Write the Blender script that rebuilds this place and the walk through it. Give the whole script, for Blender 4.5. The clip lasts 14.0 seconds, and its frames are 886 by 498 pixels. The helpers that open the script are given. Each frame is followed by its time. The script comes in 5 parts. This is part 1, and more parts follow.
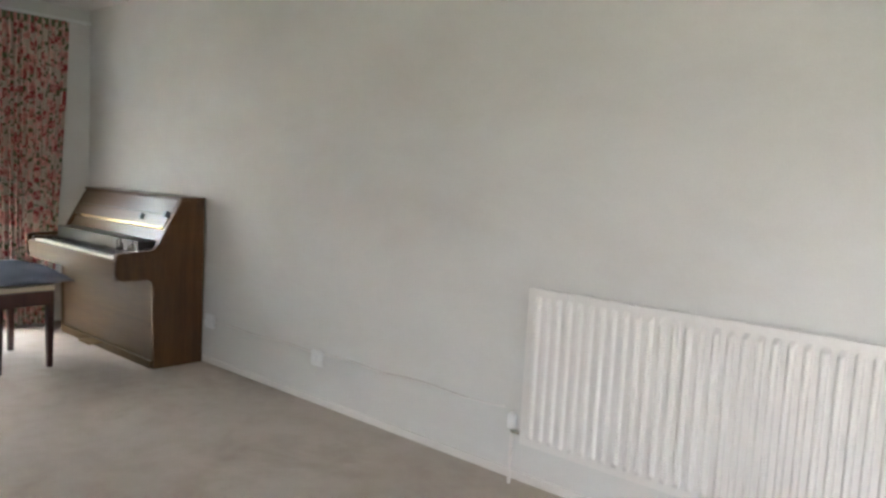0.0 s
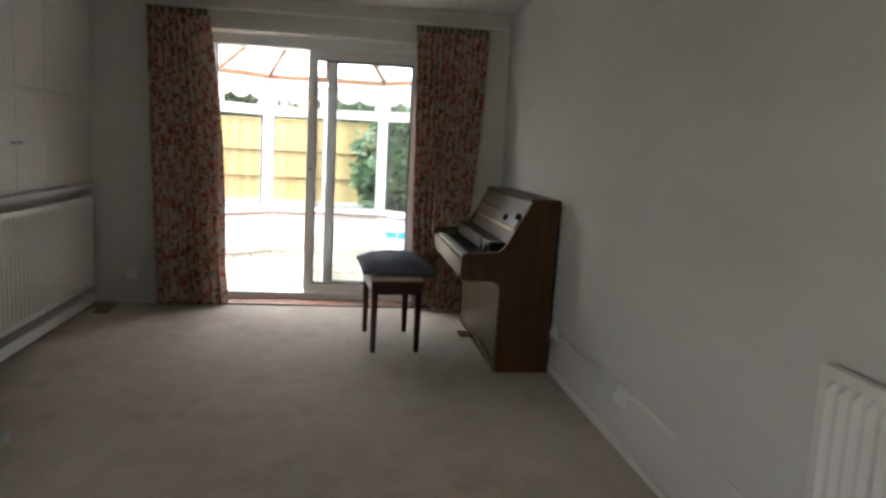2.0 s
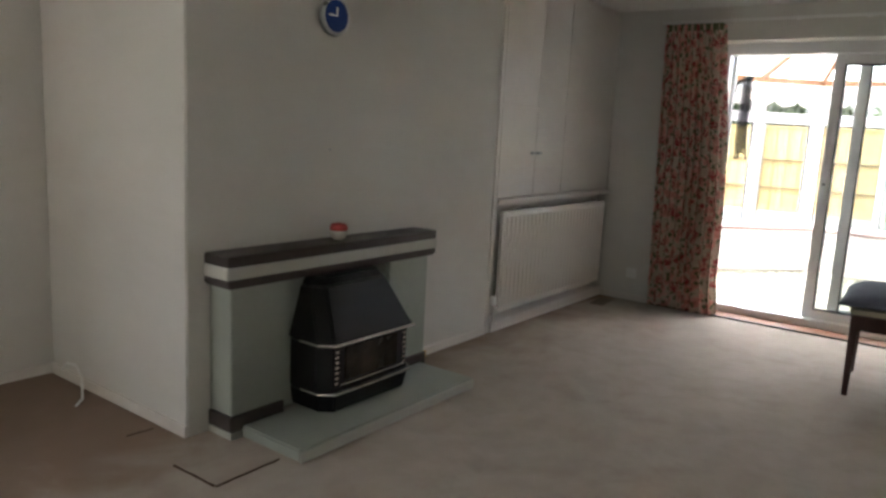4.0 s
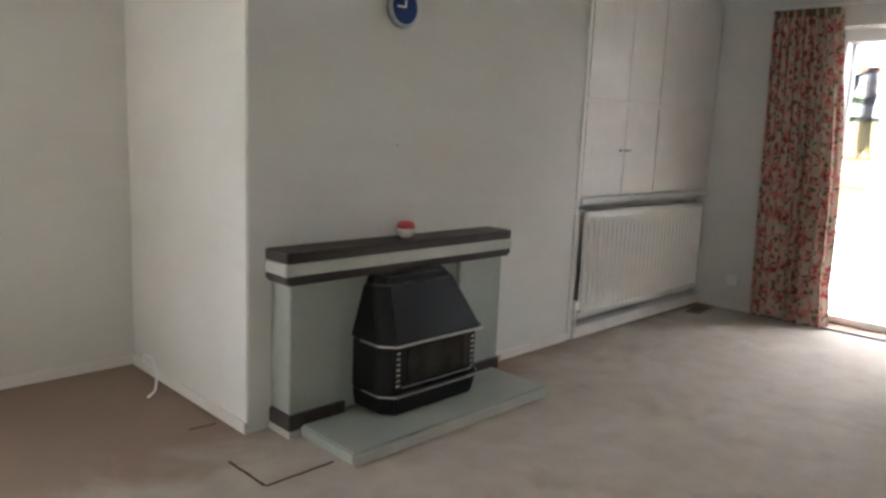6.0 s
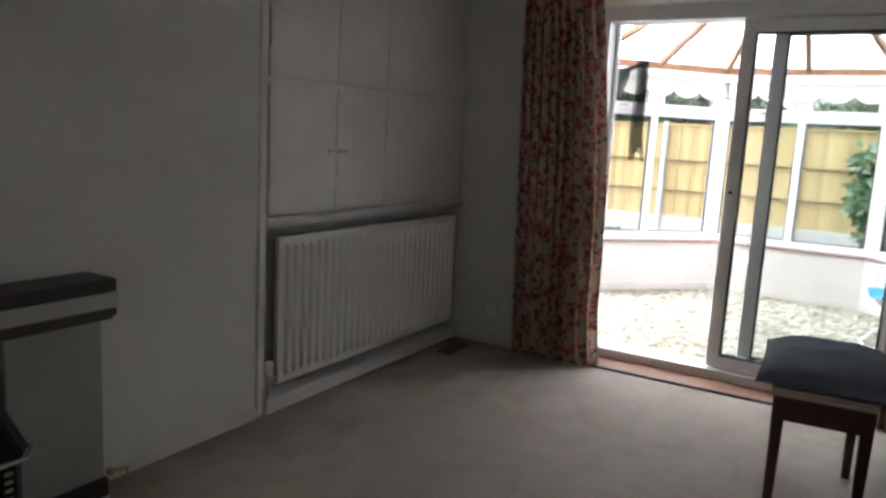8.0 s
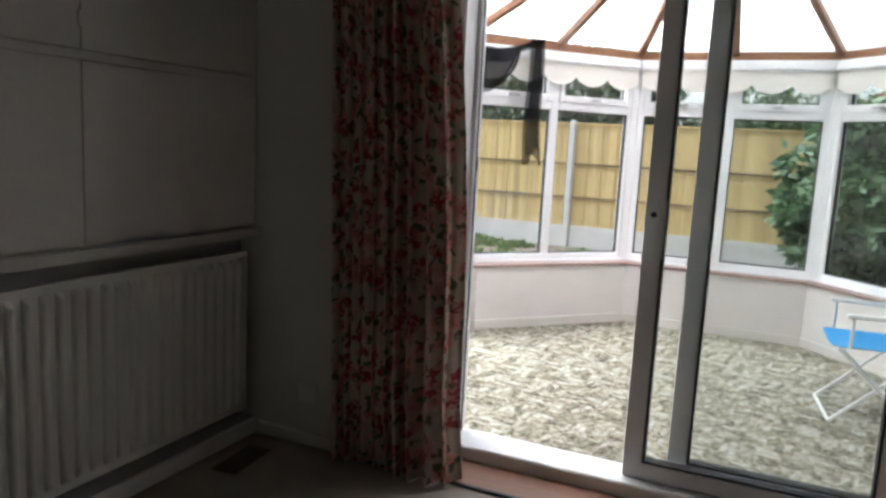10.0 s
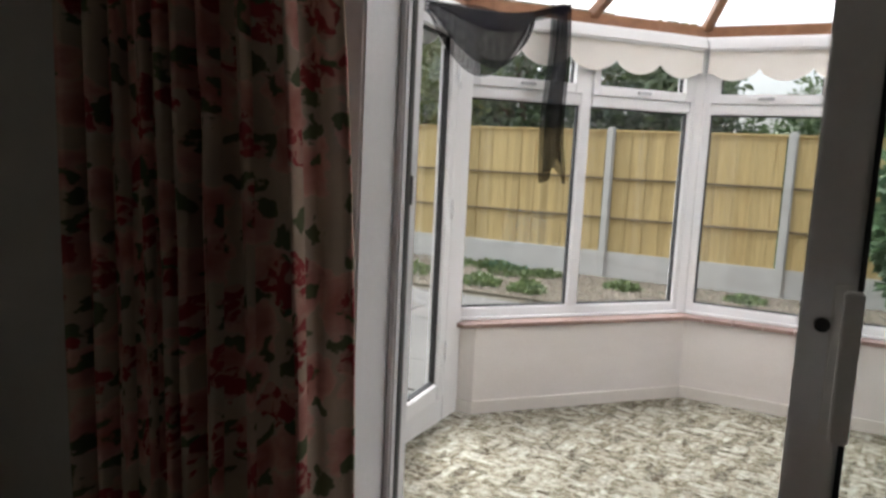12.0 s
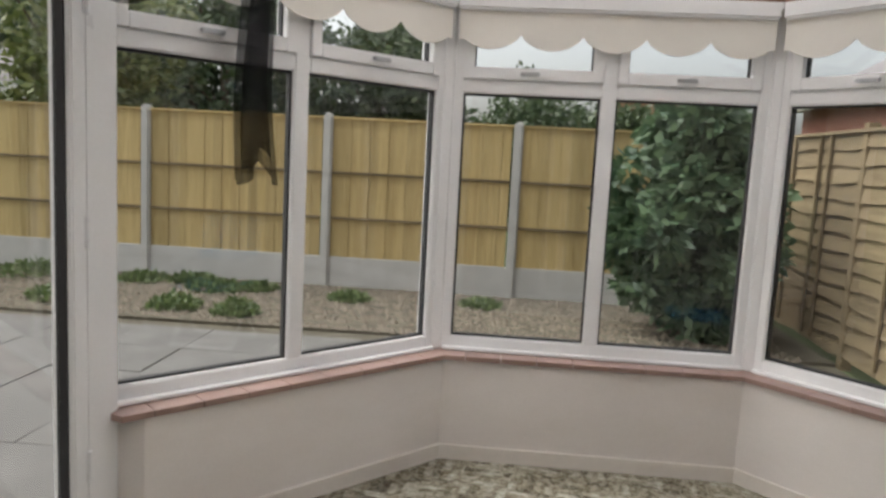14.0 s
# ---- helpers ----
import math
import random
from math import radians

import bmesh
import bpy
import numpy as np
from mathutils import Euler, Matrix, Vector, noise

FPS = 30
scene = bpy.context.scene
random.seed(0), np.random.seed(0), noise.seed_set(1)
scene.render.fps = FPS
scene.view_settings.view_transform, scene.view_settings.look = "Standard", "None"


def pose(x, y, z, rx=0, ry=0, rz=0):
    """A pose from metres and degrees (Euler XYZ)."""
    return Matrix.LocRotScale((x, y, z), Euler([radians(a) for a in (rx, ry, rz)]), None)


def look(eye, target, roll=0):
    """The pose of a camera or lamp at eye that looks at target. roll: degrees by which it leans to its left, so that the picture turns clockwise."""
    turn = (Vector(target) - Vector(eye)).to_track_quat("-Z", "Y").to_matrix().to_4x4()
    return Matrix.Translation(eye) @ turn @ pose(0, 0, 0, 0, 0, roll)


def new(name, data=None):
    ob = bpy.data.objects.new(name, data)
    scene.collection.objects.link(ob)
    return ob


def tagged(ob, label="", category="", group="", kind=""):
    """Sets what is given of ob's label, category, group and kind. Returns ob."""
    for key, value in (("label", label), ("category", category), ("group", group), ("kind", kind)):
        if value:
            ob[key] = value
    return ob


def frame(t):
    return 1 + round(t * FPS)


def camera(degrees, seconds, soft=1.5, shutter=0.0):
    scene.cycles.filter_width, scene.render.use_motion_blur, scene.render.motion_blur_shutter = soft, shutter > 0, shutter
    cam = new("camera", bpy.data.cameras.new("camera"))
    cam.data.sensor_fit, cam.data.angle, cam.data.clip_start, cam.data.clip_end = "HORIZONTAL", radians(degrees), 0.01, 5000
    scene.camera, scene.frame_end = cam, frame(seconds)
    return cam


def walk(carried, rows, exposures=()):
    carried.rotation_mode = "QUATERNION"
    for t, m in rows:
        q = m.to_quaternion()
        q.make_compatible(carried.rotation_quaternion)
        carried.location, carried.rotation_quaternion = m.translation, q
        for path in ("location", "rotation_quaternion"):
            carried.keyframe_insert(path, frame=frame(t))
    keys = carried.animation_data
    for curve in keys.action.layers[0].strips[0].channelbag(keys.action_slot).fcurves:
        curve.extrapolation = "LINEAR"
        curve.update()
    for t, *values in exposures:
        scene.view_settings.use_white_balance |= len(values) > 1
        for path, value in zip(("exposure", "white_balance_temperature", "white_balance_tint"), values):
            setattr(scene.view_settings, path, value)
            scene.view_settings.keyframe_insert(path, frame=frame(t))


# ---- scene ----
cam = camera(63.0, 14.0, soft=2.8)
PATH = [
    (0, (-0.075, 0.048, 1.269), (-1.373, 1.557, 1.075), 3.1),
    (0.5, (-0.074, 0.464, 1.266), (-1.59, 1.752, 1.057), 2.9),
    (1, (-0.037, 0.764, 1.298), (-1.739, 1.787, 1.063), 3.1),
    (1.5, (-0.031, 1.021, 1.328), (-1.884, 1.73, 1.074), 3.2),
    (2, (-0.061, 1.272, 1.337), (-2.023, 1.548, 1.062), 3.0),
    (2.5, (-0.17, 1.46, 1.328), (-2.144, 1.325, 1.038), 3.1),
    (3, (-0.232, 1.633, 1.343), (-2.149, 1.148, 1.037), 3.1),
    (3.5, (-0.242, 1.778, 1.327), (-2.03, 0.938, 1.02), 3.2),
    (4, (-0.071, 1.962, 1.383), (-1.659, 0.791, 1.054), 3.0),
    (4.2, (-0.045, 2.004, 1.364), (-1.591, 0.777, 1.041), 3.0),
    (6.3, (-0.454, 1.998, 1.332), (-1.85, 0.605, 1.0), 2.4),
    (6.5, (-0.609, 1.931, 1.311), (-2.093, 0.631, 0.989), 2.5),
    (7, (-0.983, 1.888, 1.316), (-2.645, 0.822, 1.0), 2.5),
    (7.5, (-1.396, 1.802, 1.315), (-3.097, 0.795, 1.011), 3.0),
    (8, (-1.803, 1.683, 1.353), (-3.508, 0.685, 1.04), 3.1),
    (8.5, (-2.261, 1.581, 1.392), (-4.012, 0.673, 1.063), 3.3),
    (9, (-2.641, 1.557, 1.339), (-4.416, 0.682, 1.049), 3.2),
    (9.2, (-2.802, 1.503, 1.344), (-4.588, 0.656, 1.041), 3.1),
    (11.3, (-4.557, 1.179, 1.316), (-6.379, 0.402, 1.05), 2.9),
    (11.5, (-4.727, 1.107, 1.321), (-6.541, 0.306, 1.056), 2.9),
    (12, (-5.062, 0.953, 1.332), (-6.83, 0.055, 1.072), 2.8),
    (12.5, (-5.41, 0.778, 1.32), (-7.166, -0.145, 1.068), 2.9),
    (13, (-5.687, 0.645, 1.316), (-7.444, -0.279, 1.064), 2.9),
    (13.5, (-5.984, 0.537, 1.306), (-7.886, -0.025, 1.054), 3.3),
    (14, (-6.302, 0.558, 1.328), (-8.281, 0.402, 1.084), 3.0),
]
EXPOSURES = [(0, 4.7, 5900, 10), (0.6, 4.65, 5900, 10), (1, 4.1, 5900, 10), (1.5, 3.6, 5900, 10), (2, 3.3, 6150, 10), (3, 3.25, 6150, 10), (3.6, 3.45, 6150, 10), (4.2, 3.8, 6150, 10), (6.3, 4.5, 5900, 10), (6.6, 4.4, 5900, 10), (7.1, 3.65, 5900, 10), (7.5, 3.25, 5900, 10), (9.2, 2.35, 5900, 10), (11.3, 1.55, 6300, 10), (12.5, 1.3, 6300, 10), (13.2, 0.95, 6600, 10), (14, 0.82, 6600, 10)]
walk(cam, [(t, look(eye, target, roll)) for t, eye, target, roll in PATH], EXPOSURES)

# ---- world and light ----
world = bpy.data.worlds.new("overcast_sky")
scene.world = world
world.use_nodes = True
wn, wl = world.node_tree.nodes, world.node_tree.links
wn.clear()
sky = wn.new("ShaderNodeTexSky")
sky.sky_type, sky.sun_disc = "NISHITA", False
sky.sun_elevation, sky.sun_rotation = radians(50), radians(200)
sky.dust_density = 6.0
grey = wn.new("ShaderNodeHueSaturation")
grey.inputs["Saturation"].default_value = 0.32
back = wn.new("ShaderNodeBackground")
back.inputs[1].default_value = 0.15
wout = wn.new("ShaderNodeOutputWorld")
wl.new(sky.outputs[0], grey.inputs["Color"]), wl.new(grey.outputs[0], back.inputs[0]), wl.new(back.outputs[0], wout.inputs[0])

sun_data = bpy.data.lights.new("sun", "SUN")
sun_data.energy, sun_data.angle, sun_data.color = 1.2, radians(25), (1.0, 0.985, 0.96)
sun = new("sun", sun_data)
sun.matrix_world = look((0, 0, 20), (-4.0, 8.0, 0))

LAMP_Y = -1.98
front = bpy.data.lights.new("front_window_daylight", "AREA")
front.shape, front.size, front.size_y, front.energy, front.color = "RECTANGLE", 1.9, 1.2, 1.4, (0.96, 0.98, 1.0)
front_light = new("front_window_daylight", front)
front_light.matrix_world = look((1.45, LAMP_Y, 1.55), (1.45, 0.5, 1.45))


# ---- materials ----
def nodes_of(name):
    m = bpy.data.materials.new(name)
    m.use_nodes = True
    nt = m.node_tree
    return m, nt, nt.nodes["Principled BSDF"]


def link(nt, a, b):
    nt.links.new(a, b)


def texcoord(nt, kind="Object", scale=(1, 1, 1), rot=(0, 0, 0)):
    tc, mp = nt.nodes.new("ShaderNodeTexCoord"), nt.nodes.new("ShaderNodeMapping")
    mp.inputs["Scale"].default_value, mp.inputs["Rotation"].default_value = scale, rot
    link(nt, tc.outputs[kind], mp.inputs[0])
    return mp.outputs[0]


def noise_of(nt, co, scale, detail=4.0, rough=0.55, distort=0.0):
    n = nt.nodes.new("ShaderNodeTexNoise")
    n.inputs["Scale"].default_value, n.inputs["Detail"].default_value = scale, detail
    n.inputs["Roughness"].default_value, n.inputs["Distortion"].default_value = rough, distort
    link(nt, co, n.inputs["Vector"])
    return n.outputs["Fac"]


def ramp(nt, fac, stops, mode="LINEAR"):
    r = nt.nodes.new("ShaderNodeValToRGB")
    r.color_ramp.interpolation = mode
    el = r.color_ramp.elements
    while len(el) < len(stops):
        el.new(0.5)
    for e, (p, c) in zip(el, stops):
        e.position = p
        e.color = (*c, 1) if len(c) == 3 else c
    link(nt, fac, r.inputs[0])
    return r.outputs[0]


def mix(nt, fac, a, b, kind="MIX"):
    m = nt.nodes.new("ShaderNodeMix")
    m.data_type, m.blend_type = "RGBA", kind
    for sock, v in ((m.inputs[0], fac), (m.inputs[6], a), (m.inputs[7], b)):
        if isinstance(v, (int, float)):
            sock.default_value = v
        elif isinstance(v, tuple):
            sock.default_value = (*v, 1)
        else:
            link(nt, v, sock)
    return m.outputs[2]


def bump(nt, bsdf, height, strength=0.2, dist=0.005):
    b = nt.nodes.new("ShaderNodeBump")
    b.inputs["Strength"].default_value, b.inputs["Distance"].default_value = strength, dist
    link(nt, height, b.inputs["Height"])
    link(nt, b.outputs[0], bsdf.inputs["Normal"])


def shades(c, k):
    return tuple(min(1.0, v * k) for v in c)


def surface(name, colour, rough=0.6, metal=0.0, big=2.0, fine=60.0, vary=0.08, relief=0.1, spec=0.5, vary_fine=0.04):
    """A plain material with a large and a fine scale of variation."""
    m, nt, b = nodes_of(name)
    co = texcoord(nt)
    n1, n2 = noise_of(nt, co, big), noise_of(nt, co, fine, 3)
    c = ramp(nt, n1, [(0.25, shades(colour, 1 - vary)), (0.75, shades(colour, 1 + vary))])
    c = mix(nt, 1.0, c, ramp(nt, n2, [(0.3, (1 - vary_fine,) * 3), (0.7, (1, 1, 1))]), "MULTIPLY")
    link(nt, c, b.inputs["Base Color"])
    link(nt, ramp(nt, n1, [(0.2, (max(rough - 0.07, 0.02),) * 3), (0.8, (min(rough + 0.07, 1),) * 3)]), b.inputs["Roughness"])
    b.inputs["Metallic"].default_value, b.inputs["Specular IOR Level"].default_value = metal, spec
    if relief:
        bump(nt, b, n2, relief, 0.004)
    return m


def wood(name, dark, light, axis="X", rough=0.35, ring=14.0):
    m, nt, b = nodes_of(name)
    stretch = {"X": (0.6, 9, 9), "Y": (9, 0.6, 9), "Z": (9, 9, 0.6)}[axis]
    co = texcoord(nt, "Object", stretch)
    oi = nt.nodes.new("ShaderNodeObjectInfo")
    add = nt.nodes.new("ShaderNodeVectorMath")
    mul = nt.nodes.new("ShaderNodeVectorMath")
    mul.operation = "SCALE"
    mul.inputs["Scale"].default_value = 40.0
    com = nt.nodes.new("ShaderNodeCombineXYZ")
    for k in range(3):
        link(nt, oi.outputs["Random"], com.inputs[k])
    link(nt, com.outputs[0], mul.inputs[0])
    link(nt, co, add.inputs[0]), link(nt, mul.outputs[0], add.inputs[1])
    n1 = noise_of(nt, add.outputs[0], 1.6, 6, 0.6, 1.2)
    n2 = noise_of(nt, add.outputs[0], ring, 4, 0.7)
    c = ramp(nt, n1, [(0.3, dark), (0.7, light)])
    c = mix(nt, 0.35, c, ramp(nt, n2, [(0.35, dark), (0.65, light)]))
    hs = nt.nodes.new("ShaderNodeHueSaturation")
    link(nt, c, hs.inputs["Color"])
    link(nt, ramp(nt, oi.outputs["Random"], [(0, (0.82,) * 3), (1, (1.12,) * 3)]), hs.inputs["Value"])
    link(nt, hs.outputs[0], b.inputs["Base Color"])
    b.inputs["Roughness"].default_value, b.inputs["Specular IOR Level"].default_value = rough, 0.4
    bump(nt, b, n2, 0.08, 0.003)
    return m


def glass_material(name, tint=(0.97, 0.985, 0.98)):
    m, nt, b = nodes_of(name)
    nt.nodes.remove(b)
    tr, gl, lw, pw, sc, mx = (nt.nodes.new("ShaderNode" + k) for k in ("BsdfTransparent", "BsdfGlossy", "LayerWeight", "Math", "Math", "MixShader"))
    tr.inputs[0].default_value = (*tint, 1)
    gl.inputs["Roughness"].default_value = 0.02
    pw.operation, pw.inputs[1].default_value = "POWER", 5.0
    sc.operation, sc.inputs[1].default_value, sc.inputs[2].default_value = "MULTIPLY_ADD", 0.75, 0.035
    lw.inputs[0].default_value = 0.5
    link(nt, lw.outputs["Facing"], pw.inputs[0]), link(nt, pw.outputs[0], sc.inputs[0])
    link(nt, sc.outputs[0], mx.inputs[0]), link(nt, tr.outputs[0], mx.inputs[1]), link(nt, gl.outputs[0], mx.inputs[2])
    link(nt, mx.outputs[0], nt.nodes["Material Output"].inputs[0])
    return m


def polycarbonate():
    m, nt, b = nodes_of("polycarbonate_sheet")
    nt.nodes.remove(b)
    tl, df, tr, mx, mx2 = (nt.nodes.new("ShaderNode" + k) for k in ("BsdfTranslucent", "BsdfDiffuse", "BsdfTransparent", "MixShader", "MixShader"))
    co = texcoord(nt)
    c = ramp(nt, noise_of(nt, co, 3.0), [(0.3, (0.86, 0.87, 0.87)), (0.7, (0.95, 0.95, 0.94))])
    link(nt, c, tl.inputs[0]), link(nt, c, df.inputs[0])
    mx.inputs[0].default_value, mx2.inputs[0].default_value = 0.12, 0.25
    link(nt, tl.outputs[0], mx.inputs[1]), link(nt, df.outputs[0], mx.inputs[2])
    link(nt, mx.outputs[0], mx2.inputs[1]), link(nt, tr.outputs[0], mx2.inputs[2])
    link(nt, mx2.outputs[0], nt.nodes["Material Output"].inputs[0])
    return m


def cloth_sheer():
    m, nt, b = nodes_of("black_chiffon")
    nt.nodes.remove(b)
    df, tr, mx = (nt.nodes.new("ShaderNode" + k) for k in ("BsdfDiffuse", "BsdfTransparent", "MixShader"))
    df.inputs[0].default_value = (0.012, 0.012, 0.014, 1)
    co = texcoord(nt, "Object", (60, 60, 4))
    link(nt, ramp(nt, noise_of(nt, co, 1.0, 2), [(0.3, (0.60,) * 3), (0.7, (0.82,) * 3)]), mx.inputs[0])
    link(nt, tr.outputs[0], mx.inputs[1]), link(nt, df.outputs[0], mx.inputs[2])
    link(nt, mx.outputs[0], nt.nodes["Material Output"].inputs[0])
    return m


def floral():
    """Cream cloth printed with red and pink blooms and green leaves."""
    m, nt, b = nodes_of("floral_cloth")
    co = texcoord(nt, "UV")
    wob = nt.nodes.new("ShaderNodeTexNoise")
    wob.inputs["Scale"].default_value = 26.0
    wob.inputs["Detail"].default_value = 4.0
    link(nt, co, wob.inputs["Vector"])
    shift = nt.nodes.new("ShaderNodeVectorMath")
    shift.operation = "MULTIPLY_ADD"
    shift.inputs[1].default_value = (0.085, 0.085, 0.0)
    link(nt, wob.outputs["Color"], shift.inputs[0]), link(nt, co, shift.inputs[2])

    def spots(scale, off):
        v = nt.nodes.new("ShaderNodeTexVoronoi")
        v.voronoi_dimensions = "2D"
        v.inputs["Scale"].default_value = scale
        ad = nt.nodes.new("ShaderNodeVectorMath")
        ad.inputs[1].default_value = off
        link(nt, shift.outputs[0], ad.inputs[0]), link(nt, ad.outputs[0], v.inputs["Vector"])
        return v

    cream = ramp(nt, noise_of(nt, co, 9.0), [(0.3, (0.50, 0.385, 0.30)), (0.7, (0.64, 0.515, 0.41))])
    pink = spots(9.5, (0.3, 0.1, 0))
    c = mix(nt, ramp(nt, pink.outputs["Distance"], [(0.38, (1, 1, 1)), (0.42, (0, 0, 0))]), cream,
            ramp(nt, pink.outputs["Distance"], [(0.0, (0.52, 0.20, 0.17)), (0.3, (0.68, 0.36, 0.30)), (0.42, (0.75, 0.50, 0.42))]))
    leaf = spots(16.0, (4.2, 7.7, 0))
    c = mix(nt, ramp(nt, leaf.outputs["Distance"], [(0.20, (1, 1, 1)), (0.26, (0, 0, 0))]), c, (0.15, 0.165, 0.09))
    red = spots(8.5, (9.1, 2.6, 0))
    c = mix(nt, ramp(nt, red.outputs["Distance"], [(0.25, (1, 1, 1)), (0.275, (0, 0, 0))]), c,
            ramp(nt, noise_of(nt, co, 38.0, 3, 0.5, 0.8), [(0.50, (0.38, 0.075, 0.075)), (0.56, (0.60, 0.34, 0.28))]))
    link(nt, c, b.inputs["Base Color"])
    b.inputs["Roughness"].default_value, b.inputs["Specular IOR Level"].default_value = 0.9, 0.15
    tl, mx = nt.nodes.new("ShaderNodeBsdfTranslucent"), nt.nodes.new("ShaderNodeMixShader")
    link(nt, c, tl.inputs[0])
    mx.inputs[0].default_value = 0.07
    link(nt, b.outputs[0], mx.inputs[1]), link(nt, tl.outputs[0], mx.inputs[2])
    link(nt, mx.outputs[0], nt.nodes["Material Output"].inputs[0])
    bump(nt, b, noise_of(nt, co, 400.0, 2), 0.15, 0.002)
    return m


def carpet_plain():
    m, nt, b = nodes_of("beige_carpet")
    co = texcoord(nt)
    n1, n2, n3 = noise_of(nt, co, 0.9, 3), noise_of(nt, co, 7.0, 5), noise_of(nt, co, 260.0, 2)
    c = ramp(nt, n1, [(0.3, (0.46, 0.40, 0.345)), (0.7, (0.545, 0.482, 0.42))])
    c = mix(nt, 1.0, c, ramp(nt, n2, [(0.3, (0.9, 0.88, 0.86)), (0.6, (1, 1, 1))]), "MULTIPLY")
    stain = noise_of(nt, co, 1.7, 6, 0.65, 0.6)
    c = mix(nt, ramp(nt, stain, [(0.52, (0, 0, 0)), (0.72, (0.45,) * 3)]), c, (0.30, 0.235, 0.18))
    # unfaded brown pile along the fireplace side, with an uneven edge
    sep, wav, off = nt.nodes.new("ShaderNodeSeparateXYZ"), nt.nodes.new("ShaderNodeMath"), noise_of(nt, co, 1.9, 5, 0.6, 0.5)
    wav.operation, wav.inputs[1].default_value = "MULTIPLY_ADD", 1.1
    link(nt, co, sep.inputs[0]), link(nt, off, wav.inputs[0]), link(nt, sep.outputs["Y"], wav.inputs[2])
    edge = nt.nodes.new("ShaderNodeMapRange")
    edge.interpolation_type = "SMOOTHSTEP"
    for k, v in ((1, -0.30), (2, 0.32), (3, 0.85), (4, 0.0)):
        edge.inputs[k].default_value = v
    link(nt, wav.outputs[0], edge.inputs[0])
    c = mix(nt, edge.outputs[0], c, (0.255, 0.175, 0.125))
    c = mix(nt, 1.0, c, ramp(nt, n3, [(0.3, (0.78,) * 3), (0.7, (1.08,) * 3)]), "MULTIPLY")
    link(nt, c, b.inputs["Base Color"])
    b.inputs["Roughness"].default_value, b.inputs["Specular IOR Level"].default_value = 0.95, 0.1
    bump(nt, b, n3, 0.5, 0.006)
    return m


def carpet_pattern():
    """Mosaic of small olive, cream and brown bars in turned blocks."""
    m, nt, b = nodes_of("patterned_carpet")
    co = texcoord(nt, "Object", (1, 1, 1), (0, 0, radians(8)))
    ch = nt.nodes.new("ShaderNodeTexChecker")
    ch.inputs["Scale"].default_value = 4.6
    ch.inputs[1].default_value, ch.inputs[2].default_value = (0, 0, 0, 1), (1, 1, 1, 1)
    link(nt, co, ch.inputs[0])

    def bars(scale):
        v = nt.nodes.new("ShaderNodeTexVoronoi")
        v.voronoi_dimensions, v.distance, v.feature = "2D", "CHEBYCHEV", "F1"
        v.inputs["Scale"].default_value = 1.0
        v.inputs["Randomness"].default_value = 0.75
        mp = nt.nodes.new("ShaderNodeMapping")
        mp.inputs["Scale"].default_value = scale
        link(nt, co, mp.inputs[0]), link(nt, mp.outputs[0], v.inputs["Vector"])
        sp = nt.nodes.new("ShaderNodeSeparateColor")
        link(nt, v.outputs["Color"], sp.inputs[0])
        return ramp(nt, sp.outputs[0], [(0.0, (0.075, 0.06, 0.04)), (0.14, (0.19, 0.165, 0.115)), (0.34, (0.31, 0.29, 0.225)), (0.56, (0.43, 0.41, 0.345)),
                                        (0.8, (0.52, 0.51, 0.45)), (0.94, (0.13, 0.11, 0.075))], "CONSTANT"), v.outputs["Distance"]

    c1, d1 = bars((9, 26, 1))
    c2, d2 = bars((26, 9, 1))
    c = mix(nt, ch.outputs["Fac"], c1, c2)
    d = mix(nt, ch.outputs["Fac"], d1, d2)
    c = mix(nt, 1.0, c, ramp(nt, d, [(0.2, (1, 1, 1)), (0.5, (0.62, 0.6, 0.55))]), "MULTIPLY")
    c = mix(nt, 0.42, c, ramp(nt, noise_of(nt, co, 34.0, 4, 0.6, 0.8), [(0.4, (0.10, 0.08, 0.05)), (0.6, (0.58, 0.56, 0.47))]))
    n = noise_of(nt, co, 300.0, 2)
    c = mix(nt, 1.0, c, ramp(nt, n, [(0.3, (0.8,) * 3), (0.7, (1.05,) * 3)]), "MULTIPLY")
    link(nt, c, b.inputs["Base Color"])
    b.inputs["Roughness"].default_value, b.inputs["Specular IOR Level"].default_value = 0.95, 0.1
    bump(nt, b, n, 0.4, 0.005)
    return m


def leafy(name, dark, light):
    m, nt, b = nodes_of(name)
    g = nt.nodes.new("ShaderNodeNewGeometry")
    c = ramp(nt, g.outputs["Random Per Island"], [(0.0, dark), (1.0, light)])
    link(nt, c, b.inputs["Base Color"])
    b.inputs["Roughness"].default_value = 0.5
    tl, mx = nt.nodes.new("ShaderNodeBsdfTranslucent"), nt.nodes.new("ShaderNodeMixShader")
    link(nt, c, tl.inputs[0])
    mx.inputs[0].default_value = 0.25
    link(nt, b.outputs[0], mx.inputs[1]), link(nt, tl.outputs[0], mx.inputs[2])
    link(nt, mx.outputs[0], nt.nodes["Material Output"].inputs[0])
    return m


def scuffed(m):
    """Adds faint grey scuffs low in contrast to a painted wall."""
    nt = m.node_tree
    b = nt.nodes["Principled BSDF"]
    src = b.inputs["Base Color"].links[0].from_socket
    n = noise_of(nt, texcoord(nt, "Object", (1.0, 1.0, 2.2)), 0.8, 7, 0.7, 0.4)
    link(nt, mix(nt, 1.0, src, ramp(nt, n, [(0.35, (0.93, 0.92, 0.905)), (0.62, (1, 1, 1))]), "MULTIPLY"), b.inputs["Base Color"])
    return m


